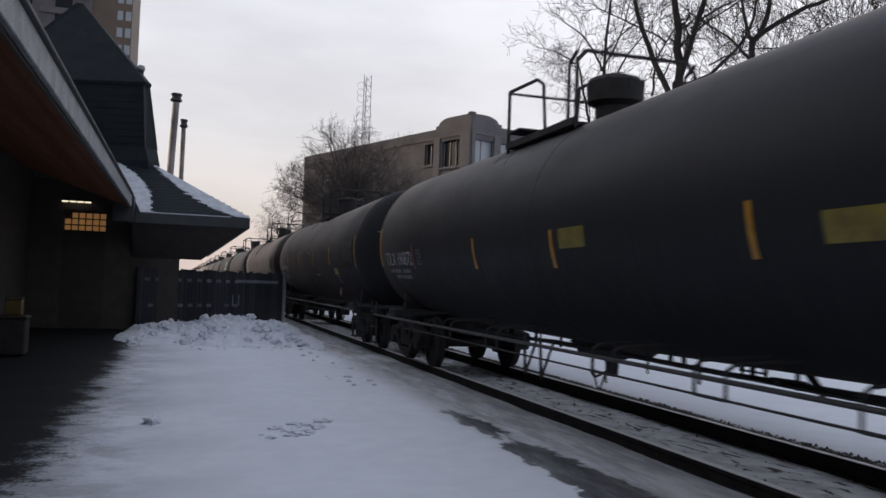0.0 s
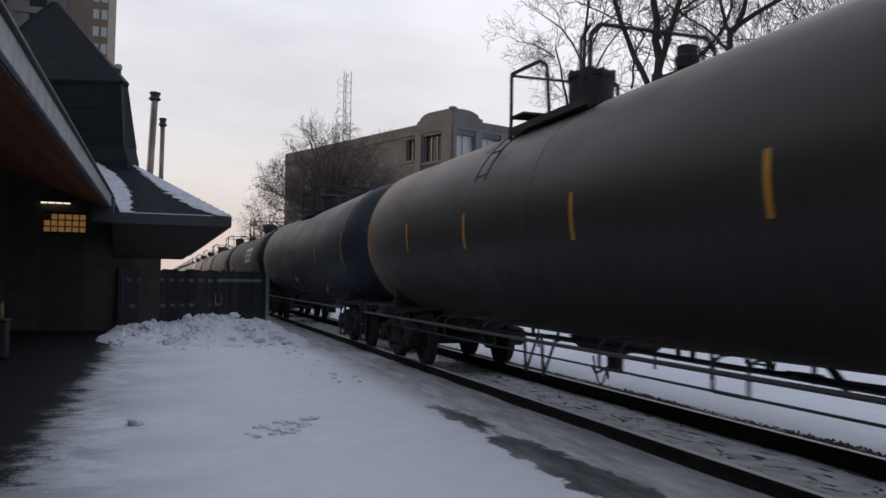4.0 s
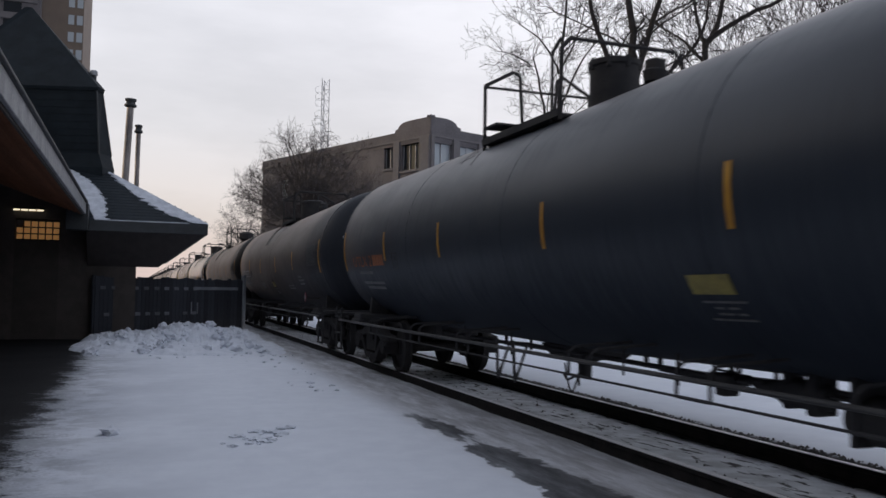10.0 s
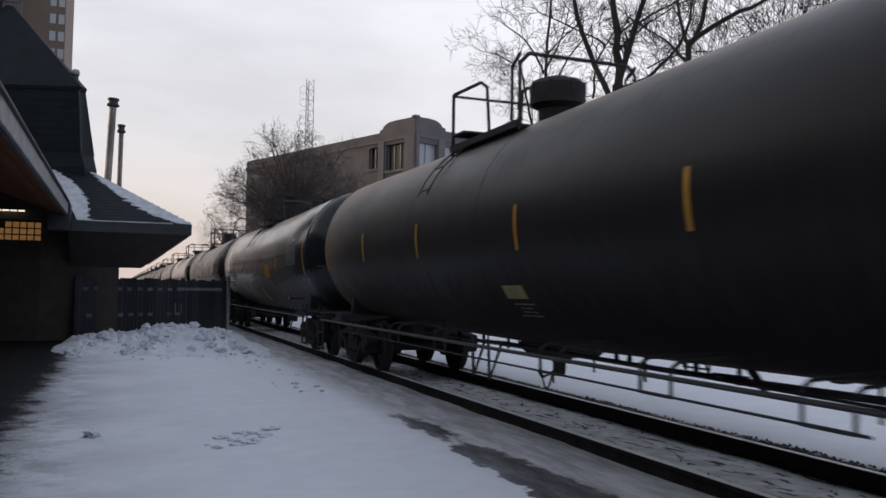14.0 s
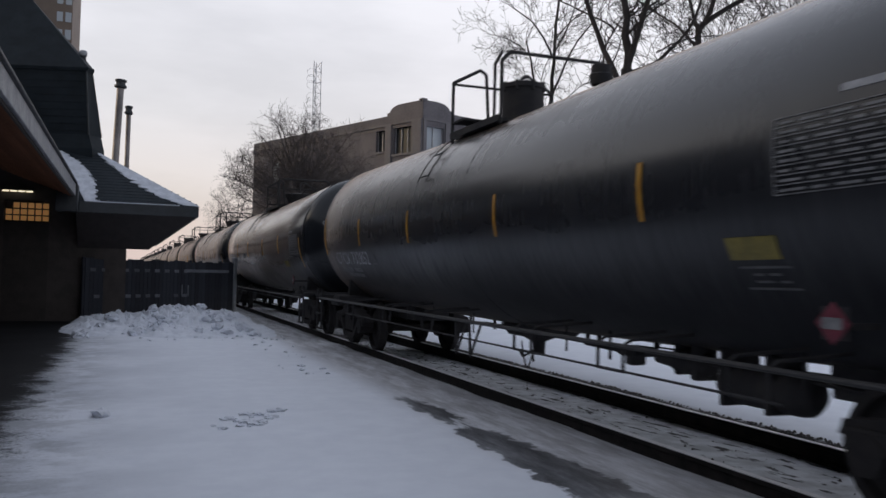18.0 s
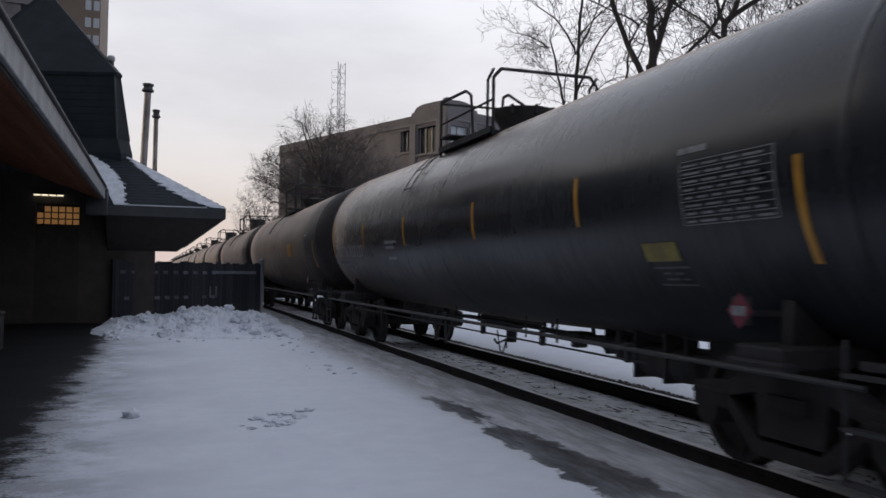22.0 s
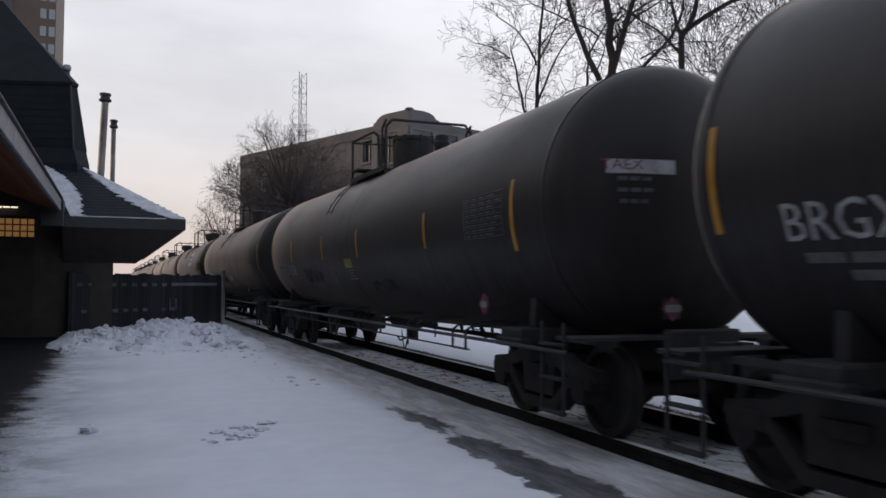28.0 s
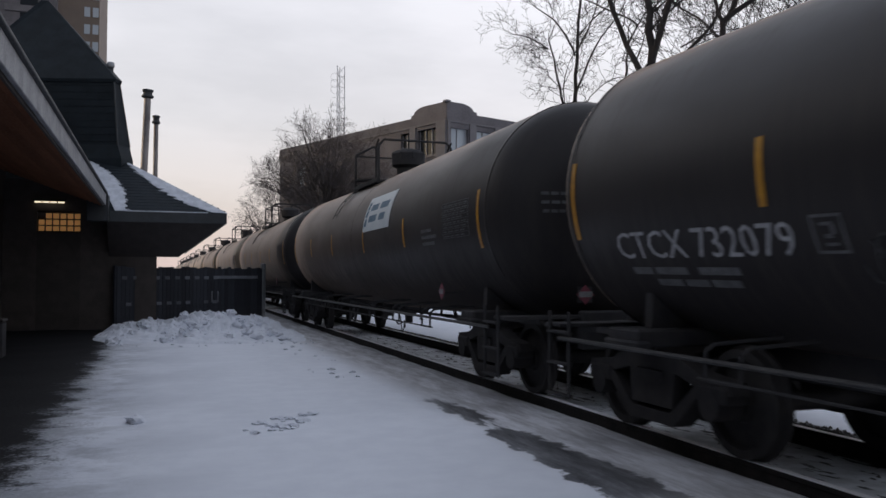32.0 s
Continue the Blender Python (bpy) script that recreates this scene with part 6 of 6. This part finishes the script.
    if "figures" in extras:
        part("small_print", cached("figures", lambda: bars(3.05, [(0.35, 0.36), (0.58,), (0,), (-0.02, 0.5)], M_PRINT, angle_at(2.08), 0.05)), None, car, "white small print")
    py = -5.5 if paint in (1, 5) and kind in (1, 3) else -5.4 if nose else -6.03
    part("data_panel", cached(("panel", py, kind == 2, paint in (1, 5)), lambda: data_panel(py, 1.07, angle_at(2.55) if py == -5.5 else 3 if kind == 2 else 8, 0.5, M_PRINT if paint in (1, 5) else M_DULLWHITE)), None, car, "white-ruled panel of small figures")
    if py == -5.5:
        part("small_print", cached("topbar", lambda: bars(-6.02, [(0.34,), ], M_WHITE, angle_at(2.68), 0.05)), None, car, "white painted bar")
    if kind == 2:
        part("small_print", cached("topbar2", lambda: bars(-6.0, [(0.36,)], M_PRINT, 7.5, 0.05)), None, car, "white painted bar")
    part("head_print", cached("headprint", head_print), None, car, "small white print on the tank's end", at=ahead)
    if "lab" in extras:
        y, z = extras["lab"]
        part("label", patch("label", y, 0.5, z, 0.17, M_LABEL, ("lab", y, z)), None, car, "yellow sticker")
        part("small_print", cached(("labp", y, z), lambda: bars(y - 0.06, [(0.5,), (-0.06, 0.1, 0.12), (-0.06, 0.18, 0.1), (0.5,)], M_DULLWHITE, angle_at(z - 0.2), 0.018, 0.04)), None, car)
    for y, z in extras.get("sheet", ()):
        part("label", patch("label", y, 0.6, z, 0.22, M_LABEL, ("sheet", y)), None, car, "yellow sticker")
    if "square" in extras:
        y, z = extras["square"]
        part("label", patch("label", y, 0.72, z, 0.38, M_YELLOW, ("square", y)), None, car, "large yellow sticker")
    if "slab" in extras:
        y, z0, z1 = extras["slab"]
        part("hanging_sheet", cached(("slab", y), lambda: decal(y, y - 0.5, angle_at(z1), angle_at(z0), slant=-0.1).data("hanging_sheet", M_LABEL)), None, car, "yellow sheet on the belly")
    if "block" in extras:
        y, z = extras["block"]
        part("small_print", cached(("block", y, z), lambda: bars(y, [(0.5,), (0.7,), (0.6,)], M_DULLWHITE, angle_at(z), 0.05)), None, car)
    if "banner" in extras:
        y, w, a0, a1 = extras["banner"]
        ban = part("banner", cached(("banner", y), lambda: decal(y, y - w, a0, a1, 0.012, 10, 12).data("banner", M_BANNER)), None, car, "white company banner with blue writing")
        da = a1 - a0
        rows = [(0.2, 0.33, 0.56, 0.74), (0.56, 0.38, 0.56, 0.74), (0.2, 0.36, 0.24, 0.42), (0.6, 0.25, 0.24, 0.42), (0.04, 0.1, 0.62, 0.84), (0.04, 0.1, 0.4, 0.58), (0.04, 0.1, 0.14, 0.35)]
        for i, (u, du, v0, v1) in enumerate(rows):
            n = max(1, round(du * w / 0.16)) if w > 2 and i < 4 else 1
            for q in range(n):
                yy = y - u * w - q * du * w / n
                part("banner_print", cached(("bp", y, i, q), lambda: decal(yy, yy - du * w / n * 0.78, a0 + v0 * da, a0 + v1 * da, 0.018, 1, 2, slant=-0.03).data("banner_print", M_BLUE)), None, ban)
    for i, (y, w, z) in enumerate(extras.get("scrawl", ())):
        part("scrawl", cached(("scrawl", y, z), lambda: scrawl(y, w, z, i + int(10 * w))), None, car, "pale looping sprayed scrawl")
    if "splash" in extras:
        y, z = extras["splash"]
        part("splash", cached("splash", lambda: decal(y + 0.12, y - 0.1, angle_at(z - 0.06), angle_at(z + 0.06)).data("splash", M_WHITE)), None, car, "splash of white")
        part("splash", cached("splash2", lambda: decal(y - 0.12, y - 0.2, angle_at(z + 0.05), angle_at(z + 0.2), slant=-0.1).data("splash", M_WHITE)), None, car, "splash of white")
    if "low" in extras and "banner" in extras:
        for i, (ya, za, yb, zb) in enumerate(((-3.8, 30, -4.25, 36), (-4.1, 29, -4.6, 37))):
            part("scrape", cached(("bscrape", i), lambda: decal(ya, ya - 0.035, za, zb, slant=yb - ya).data("scrape", M_DULLWHITE)), None, car, "pale scrape in the paint")
    if "scrape" in extras:
        for i, (ya, w, a0, a1, sl) in enumerate(((1.56, 0.05, 23, 35, -0.65), (-2.38, 0.05, 31, 40, -0.2), (3.12, 0.12, 0, 4, -0.45), (2.5, 0.1, 3, 6.5, -0.2), (2.2, 0.3, 6, 7.4, 0.0), (1.75, 0.1, -2, 7, -0.03), (1.62, 0.12, 6, 8, -0.15), (0.3, 0.25, 5.5, 6.6, 0.0), (-0.05, 0.12, 4.5, 6, -0.1), (-0.3, 0.25, 3, 4.2, 0.0), (-1.3, 0.75, -23.6, -22.6, 0.0), (-2.35, 0.2, -2.4, -1.4, 0.0))):
            part("scrape", cached(("scrape", i), lambda: decal(ya, ya - w, a0, a1, slant=sl).data("scrape", M_PRINT)), None, car, "pale scrape in the paint")
    hp = part("placard", cached("headplac", lambda: Mesh().prism([(HX - 0.12, HZ), (HX, HZ + 0.12), (HX + 0.12, HZ), (HX, HZ - 0.12)], -8.3, -8.29, "y").data("placard", M_RED)), None, car, "red diamond hazard placard", at=ahead)
    part("placard_centre", cached("headplacw", lambda: Mesh().box(HX - 0.09, HX + 0.09, -8.31, -8.302, HZ - 0.03, HZ + 0.04).data("placard_centre", M_PRINT)), None, hp)
    part("placard_holder", cached("headplach", lambda: Mesh().box(HX - 0.1, HX + 0.1, -8.288, -8.27, HZ - 0.1, HZ + 0.1).box(HX - 0.02, HX + 0.02, -8.27, -8.0, HZ - 0.02, HZ + 0.02).data("placard_holder", M_STEEL)), None, hp)
    py = -6.75 if kind == 2 else -6.0
    pl = part("placard", cached(("plac", py), lambda: placard_mesh(M_RED, -1.46, py, 1.28, 0.13)), None, car, "red diamond hazard placard")
    part("placard_centre", cached(("placw", py), lambda: Mesh().box(-1.472, -1.465, py - 0.075, py + 0.075, 1.245, 1.315).data("placard_centre", M_PRINT)), None, pl)
    part("placard_holder", cached(("plach", py), lambda: Mesh().box(-1.45, -1.44, py - 0.1, py + 0.1, 1.18, 1.38).box(-1.44, -1.1, py - 0.02, py + 0.02, 1.24, 1.28).data("placard_holder", M_STEEL)), None, pl)
    return car


# where each car's tank ends at the clip's start, along the line
ENDS = [-0.9, 16.81, 34.63, 52.55, 70.43, 88.12, 106.03, 123.71, 141.21, 158.70, 176.32, 194.18, 212.04, 229.74, 247.31, 264.83, 282.50]
while len(ENDS) < len(CARS):
    ENDS.append(ENDS[-1] + 17.7)
TRAIN = [(tank_car(*spec), end - HALF) for spec, end in zip(CARS, ENDS)]


def run(t):
    """How far the train has come since the start, in metres."""
    u = t / 10
    return 91.09 * u - 1.5624 * u * u - 0.0154 * u ** 3


def motions():
    for car, y0 in TRAIN:
        walk(car, [(t, pose(TRACK_X, y0 - run(t), RAIL_TOP)) for t in [0.5 * k for k in range(65)]])
        # the wheels turn while the car is near
        for truck in [c for c in car.children if c.name.startswith("truck_bolster")]:
            t_pass = [t for t in [0.1 * k for k in range(321)] if -8 < y0 + truck.location.y - run(t) < 26]
            if not t_pass:
                continue
            f0, f1 = round(t_pass[0] * FPS), round(t_pass[-1] * FPS)
            keys = [0] + [f for f in range(max(2, f0), f1 + 1, 2)] + [960]
            for ws in [c for c in truck.children if c.name.startswith("wheelset")]:
                y = ws.location.y
                turn, last, rows = 0.0, None, []
                for f in keys:
                    if last is not None and f0 <= last and f <= f1:
                        turn += (run(f / FPS) - run(last / FPS)) / 0.458
                    rows.append((f / FPS, pose(0, y, 0.458, math.degrees(turn) % 360 if turn else 0, 0, 0)))
                    last = f
                walk(ws, sorted(rows, key=lambda r: r[0]))


motions()
